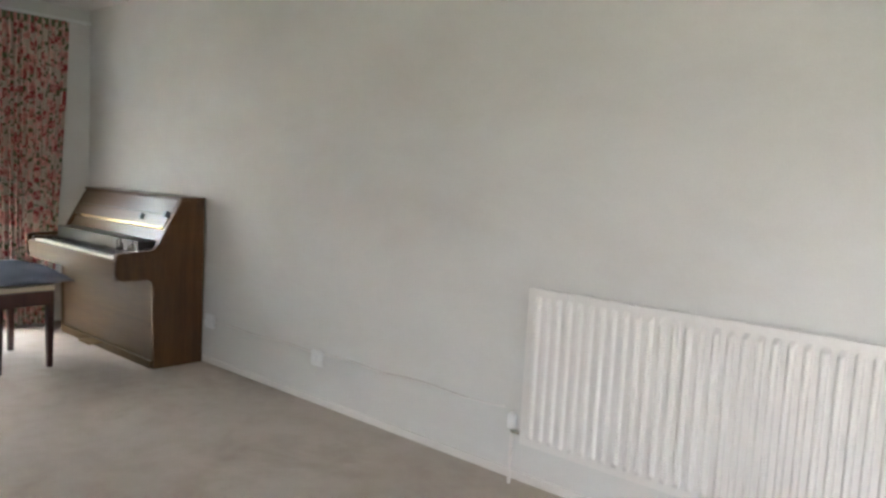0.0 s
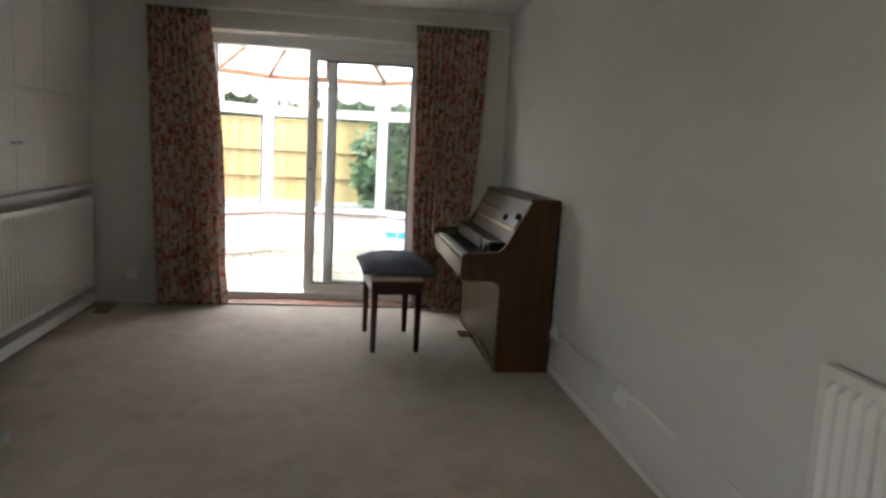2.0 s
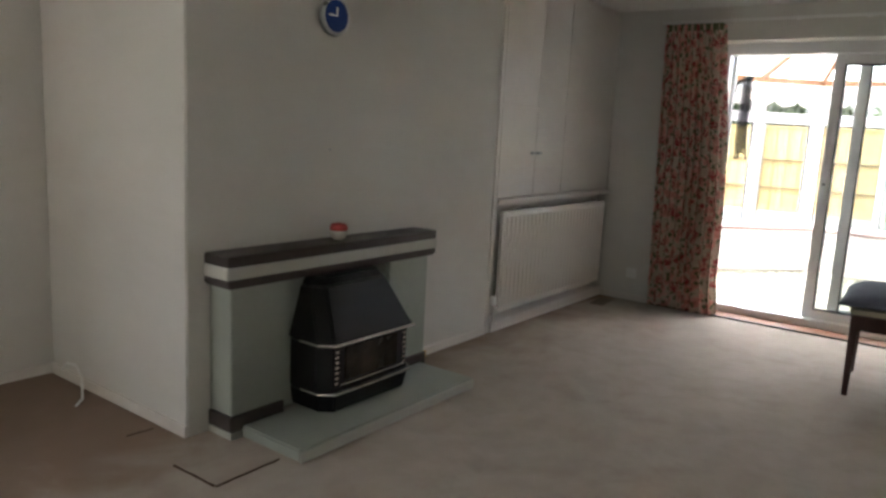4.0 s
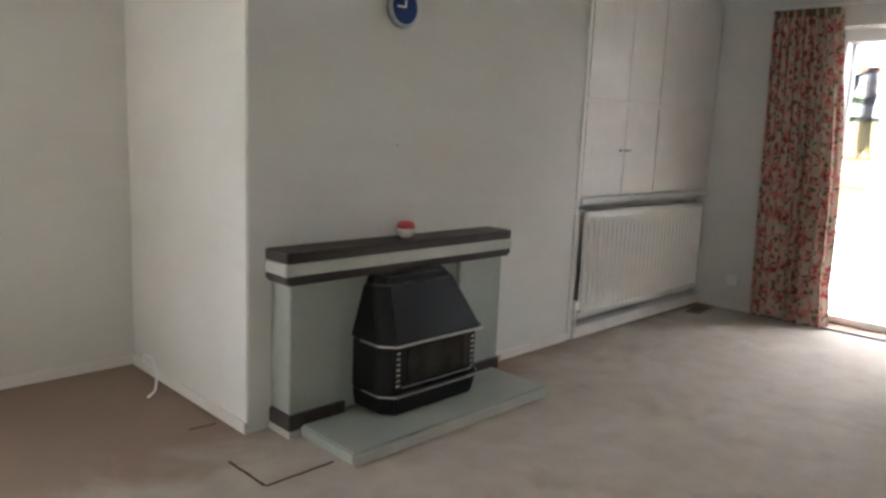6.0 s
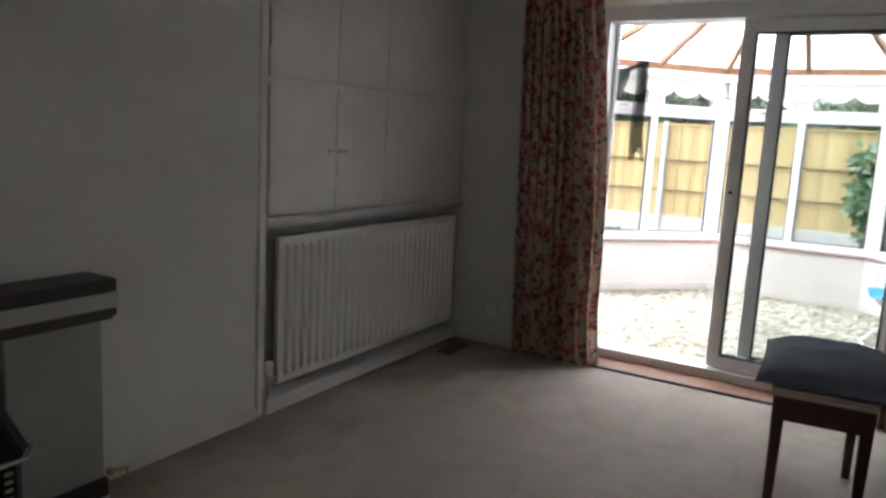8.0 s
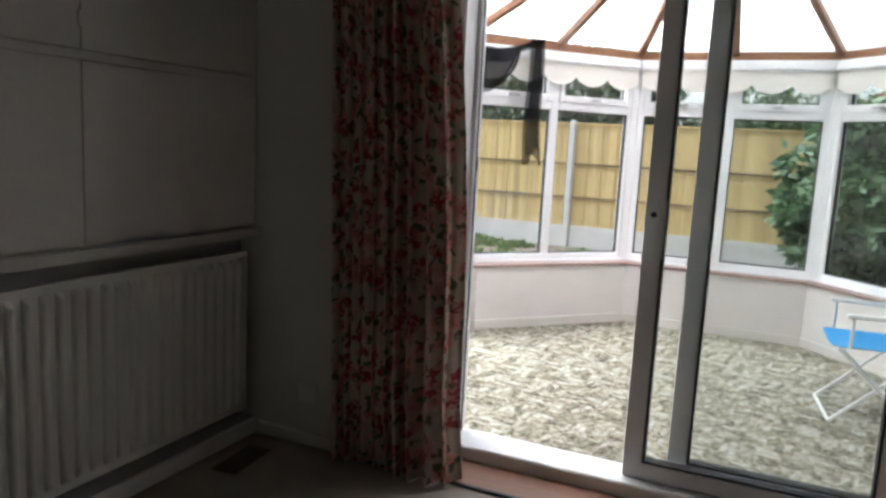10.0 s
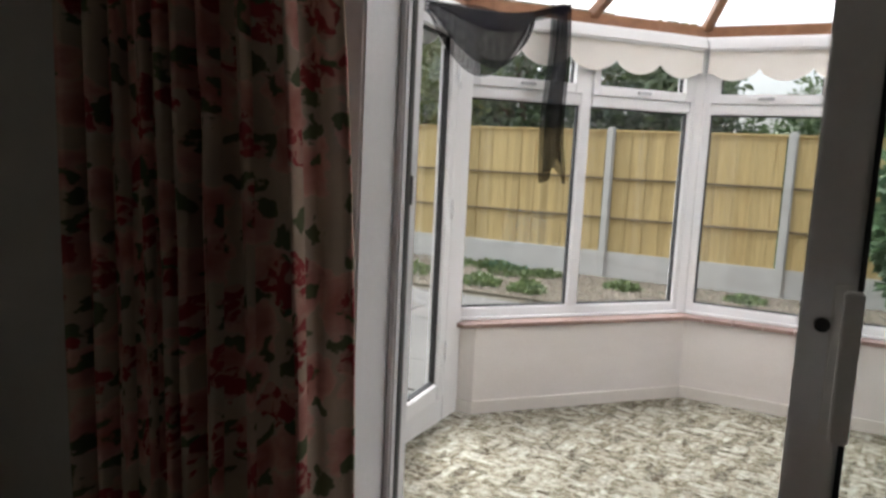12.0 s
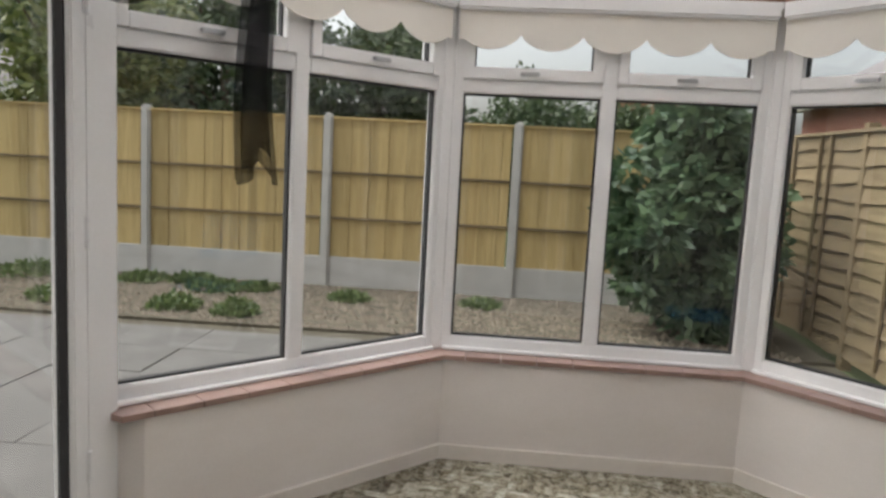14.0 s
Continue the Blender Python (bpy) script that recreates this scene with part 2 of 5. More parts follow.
WALL = surface("wall_emulsion", (0.69, 0.67, 0.635), 0.85, big=1.1, fine=140, vary=0.03, relief=0.12, spec=0.2)
CEIL = surface("ceiling_emulsion", (0.72, 0.70, 0.67), 0.9, big=1.5, fine=90, vary=0.03, relief=0.25, spec=0.2)
GLOSS = surface("white_gloss_paint", (0.74, 0.70, 0.66), 0.4, big=3, fine=40, vary=0.04, relief=0.05)
RADIATOR = surface("cream_enamel", (0.75, 0.715, 0.67), 0.38, big=3, fine=80, vary=0.03, relief=0.03)
UPVC = surface("white_upvc", (0.80, 0.80, 0.81), 0.32, big=3, fine=70, vary=0.02, relief=0.02)
SEAL = surface("black_rubber_seal", (0.02, 0.02, 0.022), 0.7)
CARPET, PATTERN, FLORAL, SHEER, GLASS, ROOFING = carpet_plain(), carpet_pattern(), floral(), cloth_sheer(), glass_material("clear_glass"), polycarbonate()
MAHOGANY = wood("mahogany_veneer", (0.042, 0.019, 0.006), (0.10, 0.049, 0.016), "Z", 0.3)
MAHOGANY_X = wood("mahogany_veneer_long", (0.050, 0.026, 0.009), (0.11, 0.062, 0.023), "X", 0.34)
DARKWOOD = wood("dark_stained_wood", (0.030, 0.010, 0.007), (0.065, 0.024, 0.015), "Z", 0.35)
THRESH = wood("stained_threshold_wood", (0.16, 0.07, 0.04), (0.27, 0.14, 0.085), "Y", 0.5)
RAFTER = wood("oak_brown_trim", (0.15, 0.065, 0.03), (0.27, 0.13, 0.065), "X", 0.45)
IVORY = surface("ivory_keys", (0.78, 0.75, 0.66), 0.25, vary=0.02, relief=0)
EBONY = surface("black_keys", (0.012, 0.011, 0.011), 0.3, relief=0)
BRASS = surface("aged_brass", (0.55, 0.38, 0.16), 0.3, 1.0, relief=0.02)
OLDBRASS = surface("tarnished_brass", (0.24, 0.16, 0.07), 0.45, 1.0, relief=0.02)
CHROME = surface("chrome", (0.72, 0.70, 0.66), 0.2, 1.0, relief=0)
IRON = surface("black_enamel", (0.008, 0.0075, 0.0075), 0.38, big=6, fine=120, vary=0.1, relief=0.05, spec=0.25)
SOOT = surface("dark_fire_glass", (0.03, 0.024, 0.02), 0.12, big=9, fine=30, vary=0.4, relief=0)
SLATE = surface("dark_slate_tile", (0.055, 0.042, 0.036), 0.4, big=5, fine=60, vary=0.2, relief=0.1)
GREYTILE = surface("grey_green_tile", (0.33, 0.35, 0.305), 0.35, big=3.5, fine=30, vary=0.08, relief=0.06)
PALETILE = surface("pale_stone_tile", (0.47, 0.47, 0.42), 0.4, big=4, fine=40, vary=0.06, relief=0.06)
CUSHION = surface("grey_blue_cotton", (0.115, 0.125, 0.155), 0.9, big=6, fine=300, vary=0.1, relief=0.3, spec=0.15)
SEATCLOTH = surface("cream_seat_cloth", (0.45, 0.38, 0.28), 0.9, relief=0.2)
PLASTIC = surface("white_plastic", (0.80, 0.79, 0.77), 0.35, relief=0)
BLACKPL = surface("black_plastic", (0.015, 0.015, 0.016), 0.4, relief=0)
BLUE = surface("blue_clock_face", (0.03, 0.06, 0.22), 0.25, relief=0)
STEEL = surface("brushed_steel", (0.45, 0.46, 0.48), 0.3, 1.0, relief=0)
RED = surface("red_wax", (0.55, 0.07, 0.06), 0.4, relief=0)
CHINA = surface("white_china", (0.72, 0.66, 0.60), 0.25, relief=0)
BLINDCLOTH = surface("cream_blind_fabric", (0.78, 0.75, 0.70), 0.85, big=4, fine=200, vary=0.03, relief=0.1, spec=0.2)
PLINTH = surface("pale_pink_paint", (0.75, 0.71, 0.69), 0.8, big=1.5, fine=100, vary=0.03, relief=0.1, spec=0.2)
TERRACOTTA = surface("quarry_tile", (0.30, 0.20, 0.175), 0.45, big=6, fine=60, vary=0.15, relief=0.08)
BLUECLOTH = surface("blue_canvas", (0.03, 0.26, 0.56), 0.8, fine=200, relief=0.2)
FENCE = wood("new_treated_pine", (0.41, 0.295, 0.12), (0.64, 0.50, 0.245), "Z", 0.75)
OLDFENCE = wood("weathered_lap_board", (0.14, 0.105, 0.06), (0.27, 0.21, 0.125), "X", 0.85)
CONCRETE = surface("concrete", (0.54, 0.535, 0.51), 0.9, big=4, fine=90, vary=0.1, relief=0.25, spec=0.2)
SLAB = surface("paving_concrete", (0.15, 0.145, 0.14), 0.9, big=2.4, fine=70, vary=0.22, relief=0.3, spec=0.2, vary_fine=0.15)
SOIL = surface("bed_soil", (0.125, 0.112, 0.085), 0.95, big=5, fine=40, vary=0.35, relief=0.6, spec=0.1, vary_fine=0.3)
LAWN = surface("rough_ground", (0.10, 0.12, 0.06), 0.95, big=0.6, fine=12, vary=0.3, relief=0.5, spec=0.1)
PEBBLE = surface("dry_leaf_and_stone", (0.185, 0.155, 0.12), 0.9, big=14, fine=60, vary=0.4, relief=0.2)
BARK = surface("bark", (0.11, 0.08, 0.055), 0.95, big=8, fine=50, vary=0.3, relief=0.5)
LEAF_A, LEAF_B, LEAF_C = leafy("tree_leaves", (0.035, 0.065, 0.028), (0.12, 0.165, 0.075)), leafy("yellow_green_leaves", (0.08, 0.115, 0.03), (0.22, 0.25, 0.08)), leafy("shrub_leaves", (0.03, 0.07, 0.035), (0.14, 0.215, 0.11))
WEED = leafy("weed_leaves", (0.05, 0.09, 0.025), (0.17, 0.23, 0.085))
BRICK = surface("red_brick", (0.27, 0.12, 0.085), 0.9, big=8, fine=30, vary=0.2, relief=0.3)
ROOFTILE = surface("grey_roof_tile", (0.17, 0.155, 0.16), 0.85, big=5, fine=30, vary=0.2, relief=0.3)
REDROOF = surface("red_roof_tile", (0.34, 0.16, 0.09), 0.85, big=4, fine=20, vary=0.2, relief=0.3)


for painted in (WALL, PLINTH, GLOSS):
    scuffed(painted)


# ---- mesh helpers ----
def box(bm, x0, x1, y0, y1, z0, z1):
    v = [bm.verts.new(p) for p in ((x0, y0, z0), (x1, y0, z0), (x1, y1, z0), (x0, y1, z0), (x0, y0, z1), (x1, y0, z1), (x1, y1, z1), (x0, y1, z1))]
    for q in ((0, 3, 2, 1), (4, 5, 6, 7), (0, 1, 5, 4), (1, 2, 6, 5), (2, 3, 7, 6), (3, 0, 4, 7)):
        bm.faces.new([v[i] for i in q])
    return bm


def boxes(*dims, bevel=0.0, seg=2):
    bm = bmesh.new()
    for d in dims:
        box(bm, *d)
    if bevel:
        bmesh.ops.bevel(bm, geom=bm.edges[:], offset=bevel, segments=seg, affect="EDGES", clamp_overlap=True)
    return bm


def prism(points, lo, hi, axis="z", bevel=0.0, seg=2):
    """A solid with the outline points (u, v), drawn out along the axis: z takes (x, y), x takes (y, z), y takes (x, z)."""
    bm = bmesh.new()
    place = {"z": lambda u, v, w: (u, v, w), "x": lambda u, v, w: (w, u, v), "y": lambda u, v, w: (u, w, v)}[axis]
    a = [bm.verts.new(place(u, v, lo)) for u, v in points]
    b = [bm.verts.new(place(u, v, hi)) for u, v in points]
    n = len(points)
    bm.faces.new(a), bm.faces.new(b)
    for i in range(n):
        bm.faces.new((a[i], a[(i + 1) % n], b[(i + 1) % n], b[i]))
    bmesh.ops.recalc_face_normals(bm, faces=bm.faces[:])
    if bevel:
        bmesh.ops.bevel(bm, geom=bm.edges[:], offset=bevel, segments=seg, affect="EDGES", clamp_overlap=True)
    return bm


def lathe(profile, n=28, centre=(0, 0, 0), axis="z"):
    """A turned solid from (radius, height) pairs."""
    bm = bmesh.new()
    rings = []
    for r, h in profile:
        ring = []
        for k in range(n):
            a = 2 * math.pi * k / n
            p = (r * math.cos(a), r * math.sin(a), h)
            p = {"z": p, "y": (p[0], p[2], p[1]), "x": (p[2], p[0], p[1])}[axis]
            ring.append(bm.verts.new(Vector(p) + Vector(centre)))
        rings.append(ring)
    for a, b in zip(rings, rings[1:]):
        for k in range(n):
            bm.faces.new((a[k], a[(k + 1) % n], b[(k + 1) % n], b[k]))
    bm.faces.new(rings[0]), bm.faces.new(rings[-1])
    bmesh.ops.recalc_face_normals(bm, faces=bm.faces[:])
    return bm


def tube(points, radius, n=8):
    """A round bar along a line of points."""
    bm = bmesh.new()
    rings = []
    pts = [Vector(p) for p in points]
    for i, p in enumerate(pts):
        d = (pts[min(i + 1, len(pts) - 1)] - pts[max(i - 1, 0)]).normalized()
        s = d.cross(Vector((0, 0, 1)) if abs(d.z) < 0.9 else Vector((1, 0, 0))).normalized()
        u = s.cross(d)
        r = radius[i] if isinstance(radius, (list, tuple)) else radius
        rings.append([bm.verts.new(p + r * (math.cos(2 * math.pi * k / n) * s + math.sin(2 * math.pi * k / n) * u)) for k in range(n)])
    for a, b in zip(rings, rings[1:]):
        for k in range(n):
            bm.faces.new((a[k], a[(k + 1) % n], b[(k + 1) % n], b[k]))
    bm.faces.new(rings[0]), bm.faces.new(rings[-1])
    bmesh.ops.recalc_face_normals(bm, faces=bm.faces[:])
    return bm


def mesh_of(name, bm, material, smooth=False):
    me = bpy.data.meshes.new(name)
    bm.to_mesh(me)
    bm.free()
    me.materials.append(material)
    if smooth:
        me.polygons.foreach_set("use_smooth", [True] * len(me.polygons))
    return me


def part(name, bm, material, parent, label="", smooth=False):
    ob = new(name, mesh_of(name, bm, material, smooth))
    ob.parent = parent
    return tagged(ob, label)


def piece(name, me, parent, m):
    ob = new(name, me)
    ob.parent = parent
    ob.matrix_basis = m
    return ob


def thing(name, label, category, m=None, group=""):
    ob = new(name)
    ob.empty_display_size = 0.1
    ob.matrix_basis = m or Matrix()
    return tagged(ob, label, category, group)


def structure(name, bm, material, label, category, smooth=False):
    return tagged(new(name, mesh_of(name, bm, material, smooth)), label, category, kind="structure")


# ---- plan ----
WX, RY, BY, BX, LY = -6.0, 2.57, -0.655, -1.82, -1.86   # door wall, long wall, breast face, breast corner, far side wall
CEILING, EX = 2.42, 2.75
OUT = -6.40                                              # outer face of the house
DL, DR, DH = 0.125, 2.04, 2.165                           # patio opening

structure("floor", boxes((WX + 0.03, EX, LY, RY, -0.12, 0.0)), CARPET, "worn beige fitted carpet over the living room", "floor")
structure("ceiling", boxes((OUT, EX + 0.2, LY - 0.2, RY + 0.2, CEILING, CEILING + 0.2)), CEIL, "white painted plaster ceiling", "ceiling")
structure("wall_long", boxes((OUT, EX + 0.2, RY, RY + 0.25, -0.12, CEILING)), WALL, "long plain off-white painted wall", "wall")
structure("wall_side", boxes((BX - 0.02, 0.5, LY - 0.2, LY, -0.12, CEILING), (2.4, EX + 0.2, LY - 0.2, LY, -0.12, CEILING), (0.5, 2.4, LY - 0.2, LY, -0.12, 0.9), (0.5, 2.4, LY - 0.2, LY, 2.2, CEILING)), WALL, "plain off-white side wall with a window opening", "wall")
structure("wall_chimney_breast", boxes((-4.15, BX, LY, BY, -0.12, CEILING), bevel=0.006), WALL, "off-white painted chimney breast", "wall")
structure("wall_alcove", boxes((OUT, -4.15, LY, -0.75, -0.12, CEILING)), WALL, "shaded off-white alcove wall behind the radiator", "wall")
structure("wall_patio_west", boxes((OUT, WX, -0.75, DL, -0.12, CEILING)), WALL, "narrow off-white wall between alcove and patio door", "wall")
structure("wall_patio_east", boxes((OUT, WX, DR, RY, -0.12, CEILING)), WALL, "off-white wall behind the piano-side curtain", "wall")
structure("wall_patio_lintel", boxes((OUT, WX, DL, DR, DH, CEILING)), WALL, "off-white wall above the patio door", "wall")
structure("wall_front", boxes((EX, EX + 0.2, LY, RY, -0.12, CEILING)), WALL, "plain off-white end wall", "wall")
structure("baseboard", boxes((-4.14, BX - 1.4, BY, BY + 0.014, 0, 0.05), (BX, BX + 0.014, LY, BY, 0, 0.05), (BX, EX, LY, LY + 0.014, 0, 0.05), (-5.6, EX, RY - 0.012, RY, 0, 0.035), (WX, WX + 0.014, -0.63, -0.2, 0, 0.05)), GLOSS, "low white painted skirting board", "skirting")
structure("threshold", boxes((-6.19, -5.965, DL, DR, -0.1, 0.006), bevel=0.003), THRESH, "brown stained wooden sill inside the patio door", "threshold")
structure("trim", boxes((-5.975, -5.955, DL - 0.3, DR, 0.0, 0.012), bevel=0.003), BLACKPL, "dark carpet edging strip by the patio door", "trim")

seam = surface("frayed_carpet_edge", (0.10, 0.066, 0.046), 0.95, big=30, fine=200, vary=0.3, relief=0.4, spec=0.1)
for nm, p, q in (("carpet_seam", (-1.633, -0.47), (-1.638, -0.205)), ("carpet_seam", (-1.638, -0.205), (-1.95, -0.208)), ("carpet_seam", (-1.65, -0.85), (-1.77, -0.838))):
    p, q = Vector((*p, 0.0)), Vector((*q, 0.0))
    t = (q - p).normalized()
    n = Vector((-t.y, t.x, 0)) * 0.009
    bm, k = bmesh.new(), 12
    rows = []
    for i in range(k + 1):
        c, w = p.lerp(q, i / k) + n * 0.5 * noise.noise((i * 0.7, p.y * 9, 2.0)), 0.6 + 0.5 * abs(noise.noise((i * 0.9, p.x * 7, 5.0)))
        rows.append([bm.verts.new(v) for v in (c - n * w, c - n * w * 0.4 + Vector((0, 0, 0.003)), c + n * w * 0.4 + Vector((0, 0, 0.003)), c + n * w)])
    for a_row, b_row in zip(rows, rows[1:]):
        for i in range(3):
            bm.faces.new((a_row[i], a_row[i + 1], b_row[i + 1], b_row[i]))
    bmesh.ops.recalc_face_normals(bm, faces=bm.faces[:])
    structure(nm, bm, seam, "dark frayed seam in the fitted carpet", "carpet seam")

# ---- patio door ----
patio = tagged(new("door_1"), "white plastic sliding patio door standing half open", "door", kind="structure")
part("door_frame", boxes((-6.38, -6.19, DL, DL + 0.075, 0, DH), (-6.38, -6.19, DR - 0.065, DR, 0, DH), (-6.38, -6.19, DL + 0.065, DR - 0.065, DH - 0.085, DH), (-6.38, -6.19, DL + 0.065, DR - 0.065, 0.008, 0.062), bevel=0.005), UPVC, patio)

part("jamb_step", boxes((-6.379, -6.312, DL + 0.0755, DL + 0.092, 0.063, DH - 0.086), bevel=0.004), UPVC, patio)
# narrow dark grey strip down the full height of the jamb step
part("jamb_strip", boxes((-6.347, -6.331, DL + 0.092, DL + 0.0945, 0.063, DH - 0.086)), surface("dark_grey_jamb_strip", (0.10, 0.10, 0.095), 0.9, fine=200, relief=0.3), patio, "dark grey strip down the jamb")
part("keep", boxes((-6.357, -6.350, DL + 0.092, DL + 0.0945, 1.225, 1.285)), BLACKPL, patio, "dark lock keep")


def leaf(name, x0, x1, y0, y1, z0, z1, w, parent):
    p = part(name, boxes((x0, x1, y0, y0 + w, z0, z1), (x0, x1, y1 - w, y1, z0, z1), (x0, x1, y0 + w, y1 - w, z1 - w, z1), (x0, x1, y0 + w, y1 - w, z0, z0 + w), bevel=0.006), UPVC, parent)
    xm = (x0 + x1) / 2
    part("seal", boxes((x0 - 0.002, x1 + 0.002, y0 + w, y0 + w + 0.008, z0 + w, z1 - w), (x0 - 0.002, x1 + 0.002, y1 - w - 0.008, y1 - w, z0 + w, z1 - w),
                       (x0 - 0.002, x1 + 0.002, y0 + w + 0.008, y1 - w - 0.008, z1 - w - 0.008, z1 - w), (x0 - 0.002, x1 + 0.002, y0 + w + 0.008, y1 - w - 0.008, z0 + w, z0 + w + 0.008)), SEAL, p)
    g = part("pane", boxes((xm - 0.003, xm + 0.003, y0 + w + 0.008, y1 - w - 0.008, z0 + w + 0.008, z1 - w - 0.008)), GLASS, p)
    g.visible_shadow = False
    return p


leaf("fixed_leaf", -6.375, -6.325, 1.11, DR - 0.066, 0.064, DH - 0.087, 0.072, patio)
slider = leaf("sliding_leaf", -6.30, -6.25, 0.95, 1.885, 0.064, DH - 0.087, 0.072, patio)
part("handle", boxes((-6.25, -6.244, 0.992, 1.018, 0.945, 1.175), (-6.244, -6.212, 1.006, 1.016, 0.96, 0.98), (-6.244, -6.212, 1.006, 1.016, 1.14, 1.16), (-6.214, -6.196, 1.004, 1.03, 0.95, 1.17), bevel=0.004), PLASTIC, slider, "white pull handle")
part("lock", lathe([(0.011, 0), (0.011, 0.005)], 14, (-6.25, 0.982, 1.11), "x"), BLACKPL, slider, "black lock cylinder")

structure("patio_sill", boxes((-6.43, -6.191, DL, DR, -0.14, 0.0075), bevel=0.004), UPVC, "white plastic sill under the patio door frame", "sill")

# ---- front window behind the start ----
win = tagged(new("window_1"), "white front window letting daylight in", "window", kind="structure")
part("window_frame", boxes((0.5, 0.57, -2.06, -1.99, 0.9, 2.2), (2.33, 2.4, -2.06, -1.99, 0.9, 2.2), (0.57, 2.33, -2.06, -1.99, 2.13, 2.2), (0.57, 2.33, -2.06, -1.99, 0.9, 0.97)), UPVC, win)


# ---- living room things ----
def radiator(x0, x1, z0, z1, yface, ywall, label, n, toward, valve_x):
    """A fluted panel radiator on a wall; toward is the way that its face looks along y."""
    ob = thing("radiator", label, "radiator")
    bm = bmesh.new()
    m = 0.026
    xs, ys = [x0, x0 + m], [0.0, 0.0]
    pitch = (x1 - x0 - 2 * m) / n
    for i in range(n):
        a = x0 + m + i * pitch
        for f, h in ((0.20, 0.0), (0.32, 0.75), (0.42, 1.0), (0.58, 1.0), (0.68, 0.75), (0.80, 0.0)):
            xs.append(a + f * pitch), ys.append(h)
    xs += [x1 - m, x1]
    ys += [0.0, 0.0]
    rows = [(z0, 0), (z0 + 0.028, 0), (z0 + 0.05, 1), (z1 - 0.05, 1), (z1 - 0.028, 0), (z1, 0)]
    grid = [[bm.verts.new((x, yface - toward * 0.016 * (1 - h * k), z)) for x, h in zip(xs, ys)] for z, k in rows]
    for a, b in zip(grid, grid[1:]):
        for i in range(len(xs) - 1):
            bm.faces.new((a[i], a[i + 1], b[i + 1], b[i]))
    bmesh.ops.recalc_face_normals(bm, faces=bm.faces[:])
    part("panel", bm, RADIATOR, ob, smooth=False)
    yb = sorted((yface - toward * 0.0165, yface - toward * 0.048))
    part("body", boxes((x0, x1, *yb, z0, z1), bevel=0.006), RADIATOR, ob)
    yw = sorted((yface - toward * 0.05, ywall))
    for x in (x0 + 0.2, x1 - 0.2):
        part("bracket", boxes((x - 0.02, x + 0.02, *yw, z0 + 0.06, z1 - 0.06), bevel=0.002), RADIATOR, ob)
    ym = yface - toward * 0.03
    part("pipe", tube([(valve_x, ym, 0.0), (valve_x, ym, z0 + 0.05)], 0.008, 10), GLOSS, ob, "white painted pipe")
    part("elbow", tube([(valve_x, ym, z0 + 0.04), (x0 + 0.004 if valve_x < x0 else x1 - 0.004, ym, z0 + 0.04)], 0.011, 10), CHROME, ob, "chrome valve body")
    part("valve", lathe([(0.017, 0), (0.021, 0.006), (0.021, 0.052), (0.015, 0.062)], 18, (valve_x, ym, z0 + 0.052)), PLASTIC, ob, "white thermostatic valve cap", True)
    return ob


radiator(-1.705, -0.31, 0.19, 0.845, 2.478, RY, "cream fluted panel radiator on the long wall", 28, -1, -1.755)
radiator(-5.90, -4.268, 0.14, 0.84, -0.615, -0.75, "wide cream fluted radiator under the alcove cupboard", 28, 1, -4.225)

# cupboard above the radiator
cup = thing("alcove_cupboard", "white painted built-in alcove cupboard above the radiator", "cupboard")
part("post", boxes((-4.195, -4.1505, -0.75, -0.648, 0.0, CEILING), bevel=0.005), GLOSS, cup)
part("carcass", boxes((WX, -4.197, -0.75, -0.69, 0.93, CEILING)), GLOSS, cup)
part("ledge", boxes((WX, -4.197, -0.75, -0.635, 0.892, 0.93), bevel=0.008), GLOSS, cup, "moulded ledge")
part("rail", boxes((WX, -4.197, -0.69, -0.675, 1.54, 1.57), bevel=0.003), GLOSS, cup)
for zlo, zhi in ((0.945, 1.538), (1.572, 2.36)):
    for xl, xr in ((-4.6985, -4.225), (-5.125, -4.7015), (-5.99, -5.128)):
        dr = part("door", boxes((xl, xr, -0.688, -0.666, zlo, zhi), bevel=0.002), GLOSS, cup)
        if zlo < 1:
            kx = xr - 0.04 if xl < -5.1 and xl > -5.2 else xl + 0.04
            if xl < -5.2:
                continue
            part("knob", boxes((kx - 0.034, kx + 0.034, -0.666, -0.648, 1.232, 1.25), bevel=0.005), STEEL, dr, "small dull metal pull")
        for hz in (zlo + 0.07, zhi - 0.1):
            part("hinge", boxes((xr - 0.006, xr + 0.012, -0.668, -0.662, hz, hz + 0.05)), GLOSS, dr)
part("plinth", boxes((WX + 0.02, -4.197, -0.75, -0.632, 0.0, 0.075), bevel=0.006), GLOSS, cup, "painted plinth board")

# fireplace
fp = thing("fireplace", "grey-green tiled fireplace with dark banded mantel and raised hearth", "fireplace")
part("left_pier", boxes((-2.22, -1.935, BY, -0.505, 0.10, 0.67), bevel=0.004), GREYTILE, fp)
part("right_pier", boxes((-3.275, -2.95, BY, -0.505, 0.10, 0.67), bevel=0.004), GREYTILE, fp)
part("back_panel", boxes((-2.95, -2.22, BY, -0.535, 0.05, 0.67)), GREYTILE, fp)
part("plinth", boxes((-2.225, -1.925, BY, -0.495, 0.03, 0.10), bevel=0.004), SLATE, fp, "dark slate plinth")
part("plinth", boxes((-3.285, -2.945, BY, -0.495, 0.03, 0.10), bevel=0.004), SLATE, fp, "dark slate plinth")
part("footing", boxes((-3.285, -1.925, BY, -0.492, 0.0, 0.03)), PALETILE, fp)
part("lower_band", boxes((-3.325, -1.905, BY, -0.488, 0.68, 0.71), bevel=0.004), SLATE, fp, "dark slate band")
